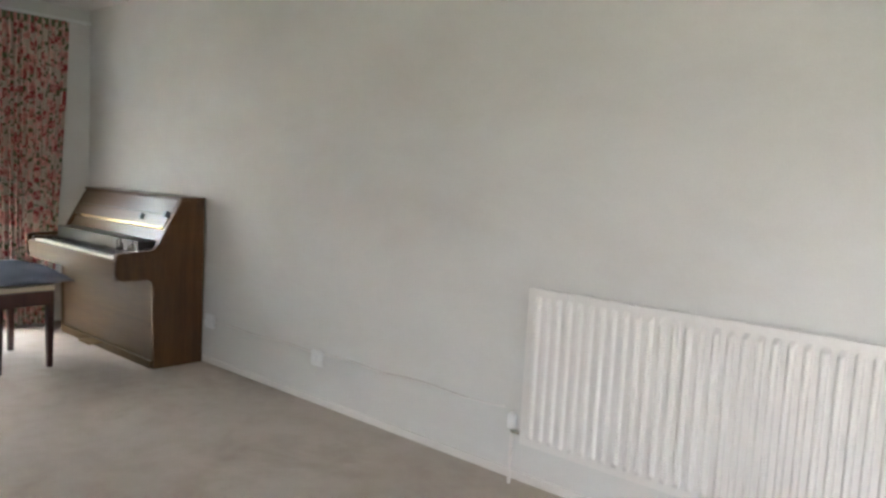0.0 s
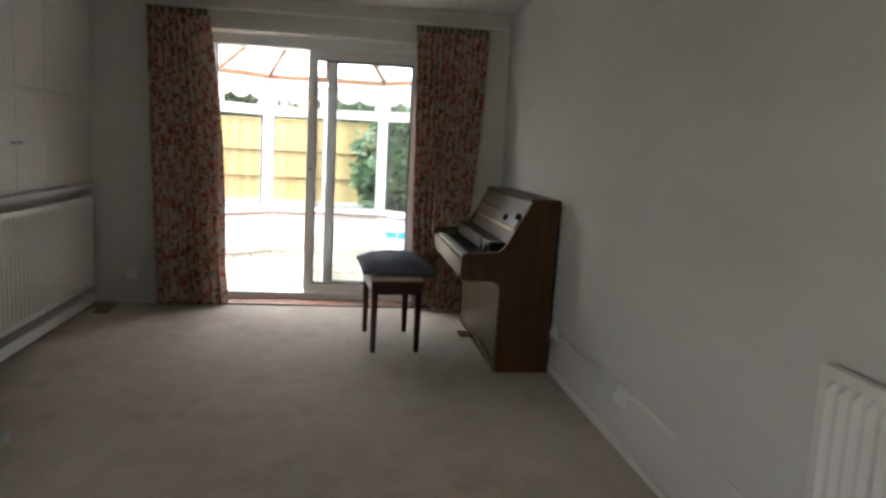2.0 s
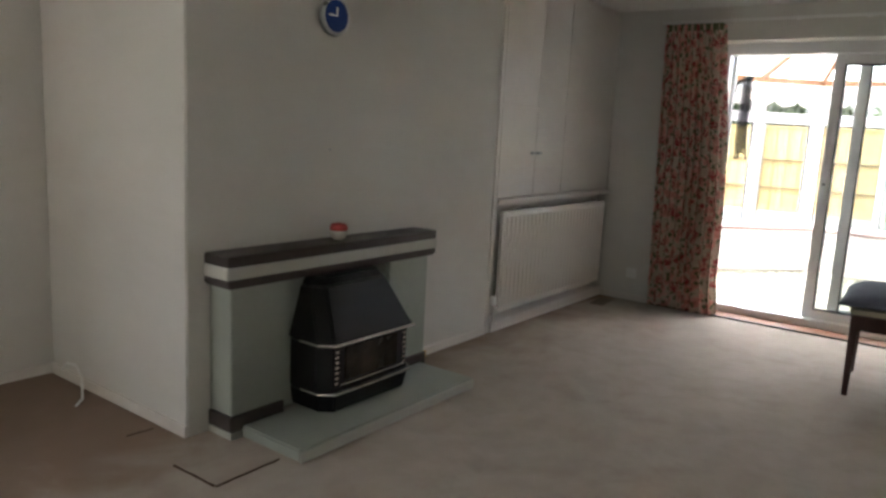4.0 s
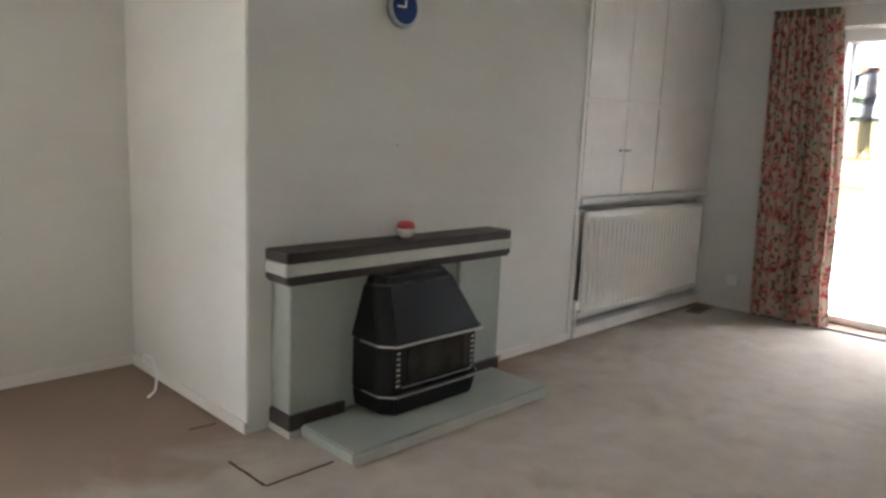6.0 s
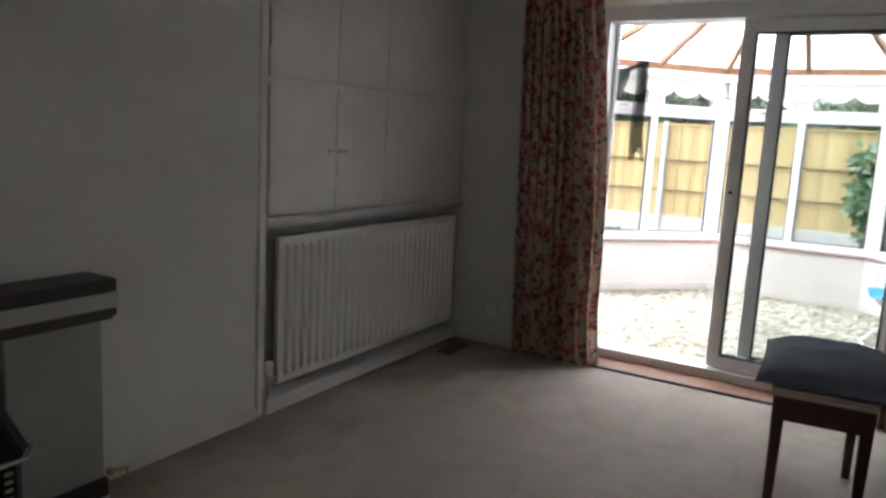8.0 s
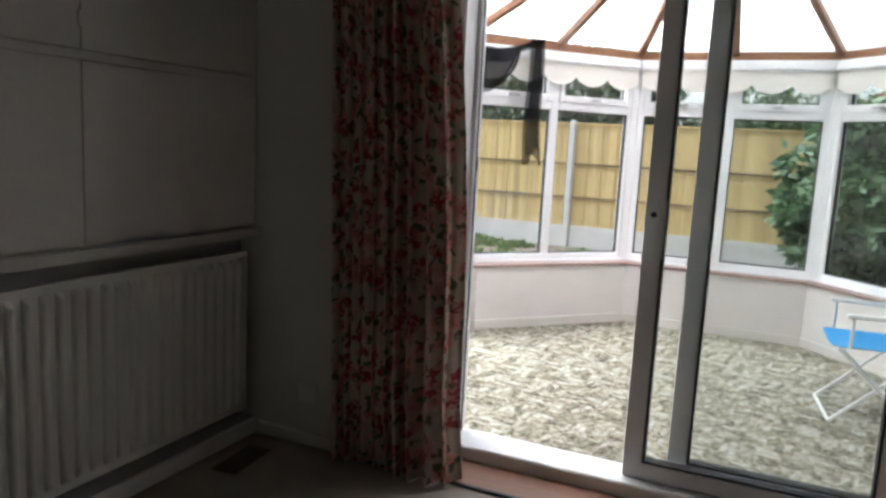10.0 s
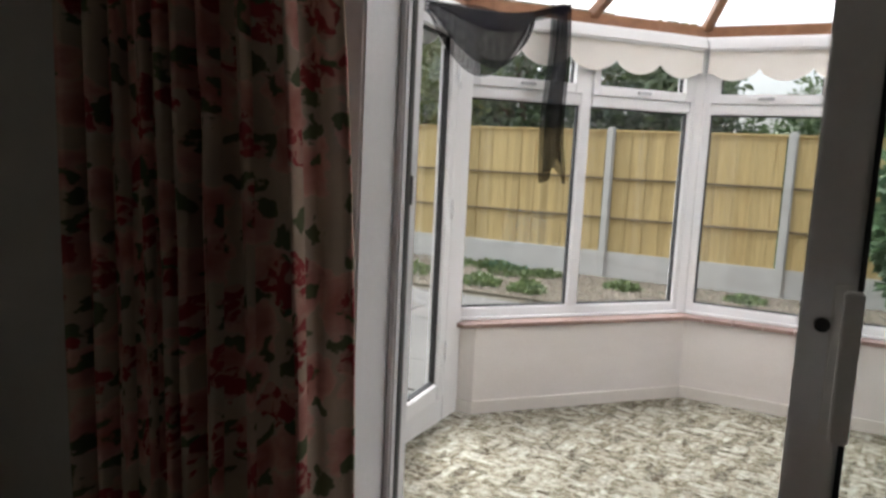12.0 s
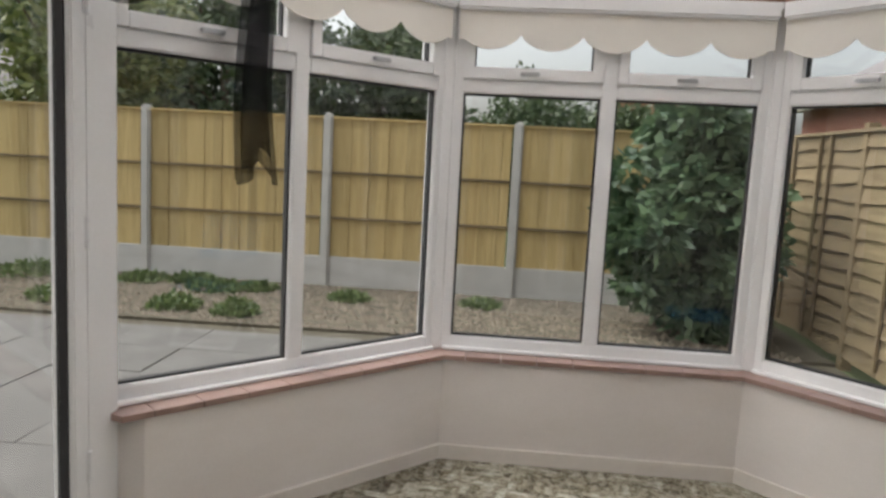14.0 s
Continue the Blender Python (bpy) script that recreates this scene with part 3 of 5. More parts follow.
part("groove", boxes((-3.31, -1.92, BY, -0.494, 0.67, 0.68)), SLATE, fp)
part("middle_band", boxes((-3.33, -1.90, BY, -0.484, 0.71, 0.763), bevel=0.004), PALETILE, fp, "pale stone band")
part("mantel_shelf", boxes((-3.325, -1.905, BY, -0.488, 0.763, 0.81), bevel=0.004), SLATE, fp, "dark slate shelf")
part("hearth", boxes((-3.225, -1.98, -0.49, -0.115, 0.0, 0.055), bevel=0.008), GREYTILE, fp)
part("hearth_edge", boxes((-3.227, -1.978, -0.1155, -0.107, 0.0, 0.048), bevel=0.003), PALETILE, fp, "pale worn edge")

# gas fire
gf = thing("gas_fire", "black gas fire with chrome trim standing on the hearth", "gas fire")
FX0, FX1 = -2.925, -2.275


def slab(z0, z1, a, b, f0, f1, y_back=-0.535):
    """A tapering block: a and b are its side insets, f0 and f1 its front below and above, with cut front corners."""
    bm = bmesh.new()
    lo, hi = [], []
    for z, ins, f, lst in ((z0, a, f0, lo), (z1, b, f1, hi)):
        x0, x1 = FX0 + ins, FX1 - ins
        for p in ((x0, y_back), (x1, y_back), (x1, f - 0.06), (x1 - 0.05, f), (x0 + 0.05, f), (x0, f - 0.06)):
            lst.append(bm.verts.new((p[0], p[1], z)))
    bm.faces.new(lo), bm.faces.new(hi)
    for i in range(6):
        bm.faces.new((lo[i], lo[(i + 1) % 6], hi[(i + 1) % 6], hi[i]))
    bmesh.ops.recalc_face_normals(bm, faces=bm.faces[:])
    bmesh.ops.bevel(bm, geom=bm.edges[:], offset=0.007, segments=2, affect="EDGES", clamp_overlap=True)
    return bm


part("base", slab(0.056, 0.15, 0.03, 0.012, -0.30, -0.285), IRON, gf)
part("case", slab(0.15, 0.385, 0.012, 0.012, -0.30, -0.30), IRON, gf)
part("canopy", slab(0.39, 0.63, 0.0, 0.07, -0.275, -0.415), IRON, gf)
part("top_grille", slab(0.63, 0.665, 0.075, 0.095, -0.425, -0.45), IRON, gf)


def band(z, ins, f, r, y_back=-0.45):
    x0, x1 = FX0 + ins, FX1 - ins
    return tube([(x0, y_back, z), (x0, f - 0.06, z), (x0 + 0.05, f, z), (x1 - 0.05, f, z), (x1, f - 0.06, z), (x1, y_back, z)], r, 8)


part("trim_bar", band(0.388, -0.004, -0.268, 0.007), CHROME, gf, "chrome trim bar")
part("trim_bar", band(0.152, 0.008, -0.278, 0.007), CHROME, gf, "chrome trim bar")
part("guard_bar", tube([(FX0 + 0.10, -0.285, 0.19), (FX1 - 0.10, -0.285, 0.19)], 0.005), CHROME, gf, "chrome guard bar")
part("window", boxes((FX0 + 0.14, FX1 - 0.14, -0.302, -0.294, 0.20, 0.36), bevel=0.003), SOOT, gf, "sooty fire window")
for gx in (FX0 + 0.085, FX1 - 0.085):
    for k in range(7):
        part("louvre", boxes((gx - 0.012, gx + 0.012, -0.301, -0.293, 0.19 + k * 0.025, 0.203 + k * 0.025), bevel=0.002), CHROME, gf)
for k in range(6):
    part("grille_slat", boxes((FX0 + 0.16, FX1 - 0.16, -0.53 + k * 0.013, -0.524 + k * 0.013, 0.662, 0.671)), BLACKPL, gf)

bowl = thing("candle_pot", "small red and white candle pot on the mantel shelf", "candle", pose(-2.63, -0.575, 0.81))
part("pot", lathe([(0.022, 0), (0.036, 0.012), (0.046, 0.04), (0.043, 0.048), (0.030, 0.05)], 24), CHINA, bowl, smooth=True)
part("wax", lathe([(0.044, 0.0475), (0.046, 0.06), (0.036, 0.078), (0.01, 0.084)], 24), RED, bowl, "red rounded top", True)

clock = thing("wall_clock", "round wall clock with blue face and steel rim", "clock", pose(-2.622, BY, 1.885))
part("rim", lathe([(0.085, 0.0), (0.095, 0.012), (0.093, 0.03), (0.078, 0.034)], 36, axis="y"), STEEL, clock, smooth=True)
part("face", lathe([(0.076, 0.034), (0.07, 0.0355)], 36, axis="y"), BLUE, clock)
part("hour_hand", boxes((-0.004, 0.004, 0.0365, 0.0385, 0, 0.04)), PLASTIC, clock)
part("minute_hand", boxes((0, 0.055, 0.039, 0.041, -0.003, 0.003)), PLASTIC, clock)
hook = thing("picture_nail", "small steel nail in the chimney breast", "nail", pose(-2.62, BY, 1.25))
part("nail", lathe([(0.002, 0), (0.002, 0.012), (0.005, 0.013), (0.005, 0.016)], 10, axis="y"), STEEL, hook)


def socket(x, y, z, rz, label, plug=True):
    s = thing("wall_socket", label, "socket", pose(x, y, z, 0, 0, rz))
    part("plate", boxes((-0.045, 0.045, -0.02, 0.0, -0.043, 0.043), bevel=0.005), PLASTIC, s)
    if plug:
        part("plug", boxes((-0.024, 0.024, -0.042, -0.0205, -0.028, 0.024), bevel=0.008), PLASTIC, s)
    part("switch", boxes((0.02, 0.032, -0.025, -0.0205, 0.012, 0.03), bevel=0.001), PLASTIC, s)
    return s


socket(-4.18, RY, 0.275, 0, "white wall socket with a plug beside the piano")
socket(-3.10, RY, 0.255, 0, "white wall socket on the long wall")
socket(WX, -0.37, 0.235, 90, "white wall socket beside the curtain", False)
cable = thing("surface_cable", "thin grey cable clipped along the long wall", "cable")
part("wire", tube([(-4.12 + 2.28 * k / 20, RY - 0.006, 0.275 + 0.006 * math.sin(k * 1.3) + 0.02 * k / 20) for k in range(21)], 0.0055, 6), GLOSS, cable)
wire = thing("loose_cable", "white cable loop lying on the carpet", "cable")
part("wire", tube([(-1.80, -1.72, 0.05), (-1.795, -1.66, 0.10), (-1.79, -1.56, 0.115), (-1.785, -1.49, 0.07), (-1.76, -1.44, 0.015), (-1.72, -1.36, 0.010), (-1.66, -1.30, 0.010)], 0.006, 6), PLASTIC, wire)
tap = thing("gas_tap", "small brass gas tap by the skirting", "tap", pose(-3.45, BY + 0.03, 0.0))
part("stem", tube([(0, 0, 0), (0, 0, 0.035), (0.06, 0, 0.045)], 0.008), BRASS, tap)
part("knob", lathe([(0.012, 0.0), (0.016, 0.012), (0.01, 0.022)], 14, (0.06, 0, 0.045), "x"), BRASS, tap)
vent = thing("floor_vent", "brown metal floor vent set in the carpet", "vent", pose(-5.72, -0.5, 0.0, 0, 0, 5))
part("plate", boxes((-0.13, 0.13, -0.055, 0.055, 0.0, 0.006), bevel=0.002), surface("brown_metal", (0.12, 0.075, 0.05), 0.5), vent)

# piano
PX0, PX1 = -5.62, -4.24
piano = thing("upright_piano", "mahogany upright piano with open keyboard against the wall", "piano")
SIDE = [(2.545, 0.0), (2.545, 1.05), (2.385, 1.05), (2.235, 0.775), (2.20, 0.742), (2.0, 0.73), (1.978, 0.715), (1.972, 0.60), (1.985, 0.572), (2.02, 0.562), (2.165, 0.562), (2.198, 0.548), (2.212, 0.51), (2.212, 0.0)]
for nm, a, b in (("side_panel", PX1 - 0.03, PX1), ("side_panel", PX0, PX0 + 0.03)):
    part(nm, prism(SIDE, a, b, "x", 0.004), MAHOGANY, piano)
I0, I1 = PX0 + 0.031, PX1 - 0.031
part("back", boxes((I0, I1, 2.50, 2.54, 0.02, 1.04)), MAHOGANY, piano)
part("lid", boxes((PX0 - 0.004, PX1 + 0.004, 2.375, 2.55, 1.05, 1.066), bevel=0.005), MAHOGANY_X, piano)


def slope_panel(t0, t1, lift, thick=0.018):
    """A board on the sloping front, from share t0 to t1 of the slope."""
    a, b = Vector((2.262, 0.78)), Vector((2.385, 1.045))
    d = (b - a).normalized()
    nrm = Vector((-d.y, d.x))
    p, q = a.lerp(b, t0), a.lerp(b, t1)
    pts = [p + nrm * lift, q + nrm * lift, q + nrm * (lift - thick), p + nrm * (lift - thick)]
    return [(v.x, v.y) for v in pts]


part("fall_board", prism(slope_panel(-0.05, 0.30, 0.0), I0, I1, "x", 0.003), MAHOGANY_X, piano)
part("music_desk", prism(slope_panel(0.32, 0.62, 0.016), I0 + 0.01, I1 - 0.01, "x", 0.003), MAHOGANY_X, piano)
part("top_panel", prism(slope_panel(0.64, 1.0, 0.004), I0, I1, "x", 0.003), MAHOGANY_X, piano)
part("desk_ledge", prism(slope_panel(0.29, 0.33, 0.03, 0.03), I0 + 0.15, I1 - 0.02, "x", 0.002), BRASS, piano, "brass strip below the music desk")
part("desk_catch", prism(slope_panel(0.44, 0.56, 0.04, 0.024), -4.60, -4.57, "x", 0.002), BLACKPL, piano, "small black catch")
part("desk_catch", prism(slope_panel(0.55, 0.68, 0.045, 0.03), I1 - 0.035, I1 - 0.001, "x", 0.002), BLACKPL, piano, "small black catch")
part("key_bed", boxes((I0, I1, 1.985, 2.50, 0.565, 0.655), bevel=0.004), MAHOGANY_X, piano)
part("key_slip", boxes((I0, I1, 1.978, 1.999, 0.60, 0.688), bevel=0.004), MAHOGANY_X, piano)
part("key_block", boxes((I0, I0 + 0.06, 2.0, 2.26, 0.655, 0.715), bevel=0.004), MAHOGANY, piano)
part("key_block", boxes((I1 - 0.06, I1, 2.0, 2.26, 0.655, 0.715), bevel=0.004), MAHOGANY, piano)
kx0, kx1 = I0 + 0.062, I1 - 0.062
kw = (kx1 - kx0) / 52
white_key = mesh_of("white_key", boxes((0.0006, kw - 0.0006, 2.002, 2.15, 0.657, 0.698), bevel=0.0012, seg=1), IVORY)
black_key = mesh_of("black_key", boxes((-0.006, 0.006, 2.052, 2.15, 0.698, 0.712), bevel=0.001, seg=1), EBONY)
for k in range(52):
    piece("white_key", white_key, piano, pose(kx0 + k * kw, 0, 0))
    if k % 7 in (0, 2, 3, 5, 6) and k < 51:
        piece("black_key", black_key, piano, pose(kx0 + (k + 1) * kw, 0, 0))
part("name_board", boxes((I0 + 0.06, I1 - 0.06, 2.15, 2.265, 0.657, 0.79), bevel=0.002), EBONY, piano, "black felt-edged name board")
part("lower_panel", boxes((I0, I1, 2.215, 2.235, 0.05, 0.56), bevel=0.003), MAHOGANY_X, piano)
part("bottom_board", boxes((I0, I1, 2.205, 2.50, 0.0, 0.05)), MAHOGANY_X, piano)
for dx in (-0.06, 0.0, 0.06):
    part("pedal", prism([(-0.013, 2.21), (0.013, 2.21), (0.016, 2.15), (0.021, 2.12), (0.012, 2.105), (-0.012, 2.105), (-0.021, 2.12), (-0.016, 2.15)], 0.04, 0.052, "z", 0.003), OLDBRASS, piano, "dull brass pedal").location = (-4.99 + dx, 0, 0)

# stool and cushion
ST = pose(-4.925, 1.612, 0.0, 0, 0, 4.0)
stool = thing("piano_stool", "dark wooden box-seat piano stool", "stool", ST)
sx, sy = 0.29, 0.165
for px in (-1, 1):
    for py in (-1, 1):
        a, b = 0.022, 0.015
        bm = bmesh.new()
        lo = [bm.verts.new((px * (sx - 0.022) + u * b, py * (sy - 0.022) + v * b, 0)) for u, v in ((-1, -1), (1, -1), (1, 1), (-1, 1))]
        hi = [bm.verts.new((px * (sx - 0.022) + u * a, py * (sy - 0.022) + v * a, 0.43)) for u, v in ((-1, -1), (1, -1), (1, 1), (-1, 1))]
        bm.faces.new(lo[::-1]), bm.faces.new(hi)
        for i in range(4):
            bm.faces.new((lo[i], lo[(i + 1) % 4], hi[(i + 1) % 4], hi[i]))
        bmesh.ops.bevel(bm, geom=bm.edges[:], offset=0.003, segments=1, affect="EDGES")
        part("leg", bm, DARKWOOD, stool)
part("seat_box", boxes((-sx, sx, -sy, sy, 0.385, 0.475), bevel=0.006), DARKWOOD, stool)
part("seat_pad", boxes((-sx - 0.008, sx + 0.008, -sy - 0.008, sy + 0.008, 0.475, 0.505), bevel=0.01), SEATCLOTH, stool, "cream padded lid")


def pillow(lx, ly, h, z):
    bm = bmesh.new()
    n = 26
    verts = {}
    for side in (1, -1):
        for i in range(n + 1):
            for j in range(n + 1):
                u, v = 2 * i / n - 1, 2 * j / n - 1
                edge = max(abs(u), abs(v)) >= 1
                if edge and side < 0:
                    verts[side, i, j] = verts[1, i, j]
                    continue
                puff = ((1 - abs(u) ** 2.6) * (1 - abs(v) ** 2.6)) ** 0.5
                pinch = 1 - 0.07 * (1 - abs(u) * abs(v)) * (abs(u) + abs(v)) / 2
                w = 0.012 * noise.noise((u * 2.4, v * 2.4, side * 3.0)) + 0.006 * noise.noise((u * 7, v * 3, 4.0))
                verts[side, i, j] = bm.verts.new((u * lx * pinch, v * ly * pinch, z + side * h * puff * (1.0 if side > 0 else 0.55) + (w * puff * (1 if side > 0 else 0.15)) - 0.018 * (u * u + v * v) * 0.5))
    for side in (1, -1):
        for i in range(n):
            for j in range(n):
                f = [verts[side, i, j], verts[side, i + 1, j], verts[side, i + 1, j + 1], verts[side, i, j + 1]]
                bm.faces.new(f if side > 0 else f[::-1])
    return bm


cushion = tagged(new("cushion", mesh_of("cushion", pillow(0.335, 0.245, 0.076, 0.0), CUSHION, True)), "plump grey-blue cushion lying on the piano stool", "cushion")
cushion.matrix_basis = pose(-4.91, 1.63, 0.548, 0, 0, 3)


# curtains and their rail
def curtain(y_top, y_bot, folds, seed, label, tuck=False):
    rng = random.Random(seed)
    ph = [rng.uniform(0, 6.28) for _ in range(4)]
    nu, nv = folds * 14, 30
    bm = bmesh.new()
    uvl = bm.loops.layers.uv.new("UVMap")
    cloth_w = 1.25
    grid = []
    for j in range(nv + 1):
        t = j / nv
        z = 2.285 - t * (2.285 - 0.012)
        y0, y1 = y_top[0] + (y_bot[0] - y_top[0]) * t ** 1.3, y_top[1] + (y_bot[1] - y_top[1]) * t ** 1.3
        row = []
        for i in range(nu + 1):
            s = i / nu
            sw = s + 0.012 * math.sin(2 * math.pi * 2.3 * s + ph[0]) * (0.4 + t)
            a = 2 * math.pi * folds * s + 0.8 * math.sin(3.1 * t + ph[1] + 5 * s) * t
            amp = 0.056 * (0.55 + 0.45 * t) * (0.75 + 0.35 * math.sin(9 * s + ph[2]))
            x = -5.915 + amp * math.sin(a) + 0.012 * math.sin(2 * a + ph[3] + 3 * t) + 0.02 * t * math.sin(4 * s + ph[1])
            y = y0 + (y1 - y0) * sw + 0.010 * math.cos(a)
            if tuck:
                x -= 0.07 * max(0.0, (s - 0.80) / 0.20) ** 1.6
                y += 0.05 * s * math.sin(math.pi * min(1.0, 1.15 * t)) * (t > 0)
                if y < 0.15:
                    x = max(x, -5.985)
            row.append((bm.verts.new((x, y, z)), (s * cloth_w, z)))
        grid.append(row)
    for a, b in zip(grid, grid[1:]):
        for i in range(nu):
            q = (a[i], b[i], b[i + 1], a[i + 1])
            f = bm.faces.new([v for v, _ in q])
            for lp, (_, uv) in zip(f.loops, q):
                lp[uvl].uv = uv
    c = thing("curtain", label, "curtain", group="patio door curtains")
    cl = part("cloth", bm, FLORAL, c, smooth=True)
    sol = cl.modifiers.new("thickness", "SOLIDIFY")
    sol.thickness = 0.004
    head = part("heading_tape", boxes((-5.945, -5.925, min(y_top), max(y_top), 2.24, 2.29), bevel=0.003), FLORAL, c)
    return c


curtain((-0.24, 0.20), (-0.18, 0.365), 9, 3, "floral red and cream curtain drawn to the door's edge", True)
curtain((1.80, 2.37), (1.86, 2.24), 12, 5, "floral red and cream curtain hanging beside the piano")
rail = thing("curtain_rail", "white plastic curtain rail above the patio door", "curtain rail")
part("track", boxes((-5.965, -5.945, -0.29, 2.56, 2.30, 2.32), bevel=0.003), PLASTIC, rail)
for k in range(7):
    part("bracket", boxes((WX + 0.0, -5.965, -0.2 + k * 0.45, -0.17 + k * 0.45, 2.30, 2.326)), PLASTIC, rail)

# ---- conservatory ----
FZ = -0.09
W = [(-6.40, -0.81), (-8.60, -0.83), (-9.77, 0.26), (-9.77, 1.77), (-8.60, 2.86), (-6.40, 2.86)]
structure("floor_conservatory", prism([(-6.38, -0.81), *W[1:5], (-6.38, 2.86)], -0.14, FZ, "z"), PATTERN, "patterned olive and cream conservatory carpet", "floor")


def inset(d):
    """The line of the outer walls moved inwards by d."""
    lines = []
    for a, b in zip(W, W[1:]):
        a, b = Vector(a), Vector(b)
        t = (b - a).normalized()
        lines.append((a + Vector((t.y, -t.x)) * d, t))
    pts = []
    for (p, t), (q, s) in zip(lines, lines[1:]):
        k = ((q - p).x * s.y - (q - p).y * s.x) / (t.x * s.y - t.y * s.x)
        pts.append(p + t * k)
    return pts


IN, OUTER = inset(0.145), inset(-0.04)
DE = -8.61                                               # end of the dwarf wall beside the garden door
IE = IN[0].lerp(IN[1], (DE - IN[0].x) / (IN[1].x - IN[0].x))
dwarf = [(DE, -0.80), (DE, IE.y), *[(p.x, p.y) for p in IN[1:4]], (-6.40, IN[3].y), (-6.40, 2.90), *[(p.x, p.y) for p in (OUTER[3], OUTER[2], OUTER[1])], (-8.66, -0.80)]
structure("wall_dwarf", prism(dwarf, -0.14, 0.395), PLINTH, "low pale painted wall under the conservatory windows", "wall")
sk = inset(0.157)
SE = sk[0].lerp(sk[1], (DE + 0.012 - sk[0].x) / (sk[1].x - sk[0].x))
structure("skirting", prism([(DE + 0.012, -0.78), (SE.x, SE.y), *[(p.x, p.y) for p in sk[1:4]], (-6.40, sk[3].y), (-6.40, IN[3].y + 0.02), (IN[3].x, IN[3].y + 0.02), (IN[2].x - 0.02, IN[2].y), (IN[1].x - 0.02, IN[1].y), (DE - 0.02, IE.y - 0.02), (DE - 0.02, -0.78)], FZ - 0.03, FZ + 0.07), GLOSS, "low white skirting round the dwarf wall", "skirting")
structure("wall_house_back", boxes((OUT - 0.001, OUT + 0.1, -4.0, DL, CEILING + 0.2, 5.2), (OUT - 0.001, OUT + 0.1, DL, DR, CEILING + 0.2, 5.2), (OUT - 0.001, OUT + 0.1, DR, 7.0, CEILING + 0.2, 5.2), (OUT, OUT + 0.1, -4.0, LY, -0.12, CEILING + 0.2), (OUT, OUT + 0.1, RY + 0.25, 7.0, -0.12, CEILING + 0.2)), BRICK, "brick back wall of the house", "wall")


def facet(k, i0, i1, label):
    """One window facet of two lights with two opening top lights, between corners i0 and i1."""
    a, b = Vector((*W[i0], 0)), Vector((*W[i1], 0))
    ln = (b - a).length
    ob = tagged(new("window_%d" % k), label, "window", kind="structure")
    ob.matrix_basis = Matrix.Translation(a) @ Matrix.Rotation(math.atan2(b.y - a.y, b.x - a.x), 4, "Z")
    e, d0, d1, mid = 0.085, -0.035, 0.035, ln / 2
    part("window_frame", boxes((0, e, d0, d1, 0.42, 2.06), (ln - e, ln, d0, d1, 0.42, 2.06), (e, ln - e, d0, d1, 0.42, 0.485), (e, ln - e, d0, d1, 2.0, 2.06), bevel=0.006), UPVC, ob)
    part("mullion", boxes((mid - 0.035, mid + 0.035, d0, d1, 0.485, 2.0), bevel=0.006), UPVC, ob)
    for x0, x1 in ((e, mid - 0.035), (mid + 0.035, ln - e)):
        part("transom", boxes((x0, x1, d0, d1, 1.645, 1.71), bevel=0.006), UPVC, ob)
        part("seal", boxes((x0, x0 + 0.009, -0.014, 0.014, 0.485, 1.645), (x1 - 0.009, x1, -0.014, 0.014, 0.485, 1.645), (x0 + 0.009, x1 - 0.009, -0.014, 0.014, 0.485, 0.494), (x0 + 0.009, x1 - 0.009, -0.014, 0.014, 1.636, 1.645)), SEAL, ob)
        g = part("pane", boxes((x0 + 0.009, x1 - 0.009, -0.004, 0.004, 0.494, 1.636)), GLASS, ob)
        g.visible_shadow = False
        c = part("casement", boxes((x0, x0 + 0.045, d0 - 0.014, d1, 1.71, 2.0), (x1 - 0.045, x1, d0 - 0.014, d1, 1.71, 2.0), (x0 + 0.045, x1 - 0.045, d0 - 0.014, d1, 1.71, 1.765), (x0 + 0.045, x1 - 0.045, d0 - 0.014, d1, 1.955, 2.0), bevel=0.004), UPVC, ob)
        part("seal", boxes((x0 + 0.045, x0 + 0.051, -0.014, 0.014, 1.765, 1.955), (x1 - 0.051, x1 - 0.045, -0.014, 0.014, 1.765, 1.955)), SEAL, c)
        g = part("pane", boxes((x0 + 0.051, x1 - 0.051, -0.004, 0.004, 1.765, 1.955)), GLASS, c)
        g.visible_shadow = False
        xm = (x0 + x1) / 2
        part("handle", boxes((xm - 0.012, xm + 0.03, d0 - 0.03, d0 - 0.0145, 1.733, 1.748), (xm - 0.06, xm + 0.03, d0 - 0.05, d0 - 0.03, 1.728, 1.744), bevel=0.004), STEEL, c, "small metal catch")
    part("bead", prism([(0.04, d0 - 0.001), (ln - 0.04, d0 - 0.001), (ln - 0.055, -0.07), (0.055, -0.07)], 0.421, 0.436, "z", 0.004), UPVC, ob, "white inner sill nosing")
    # tiles of the inner sill, one by one
    s0 = -0.162
    n = max(3, int(ln / 0.16))
    for t in range(n):
        x0, x1 = ln * t / n, ln * (t + 1) / n
        pts = [(x0 + 0.002, d0 - 0.002), (x1 - 0.002, d0 - 0.002), (x1 - 0.002, s0), (x0 + 0.002, s0)]
        slope = 0.42
        pts = [(min(max(x, slope * -y), ln - slope * -y), y) for x, y in pts]
        part("sill_tile", prism(pts, 0.397, 0.42, "z"), TERRACOTTA, ob)
    return ob, ln


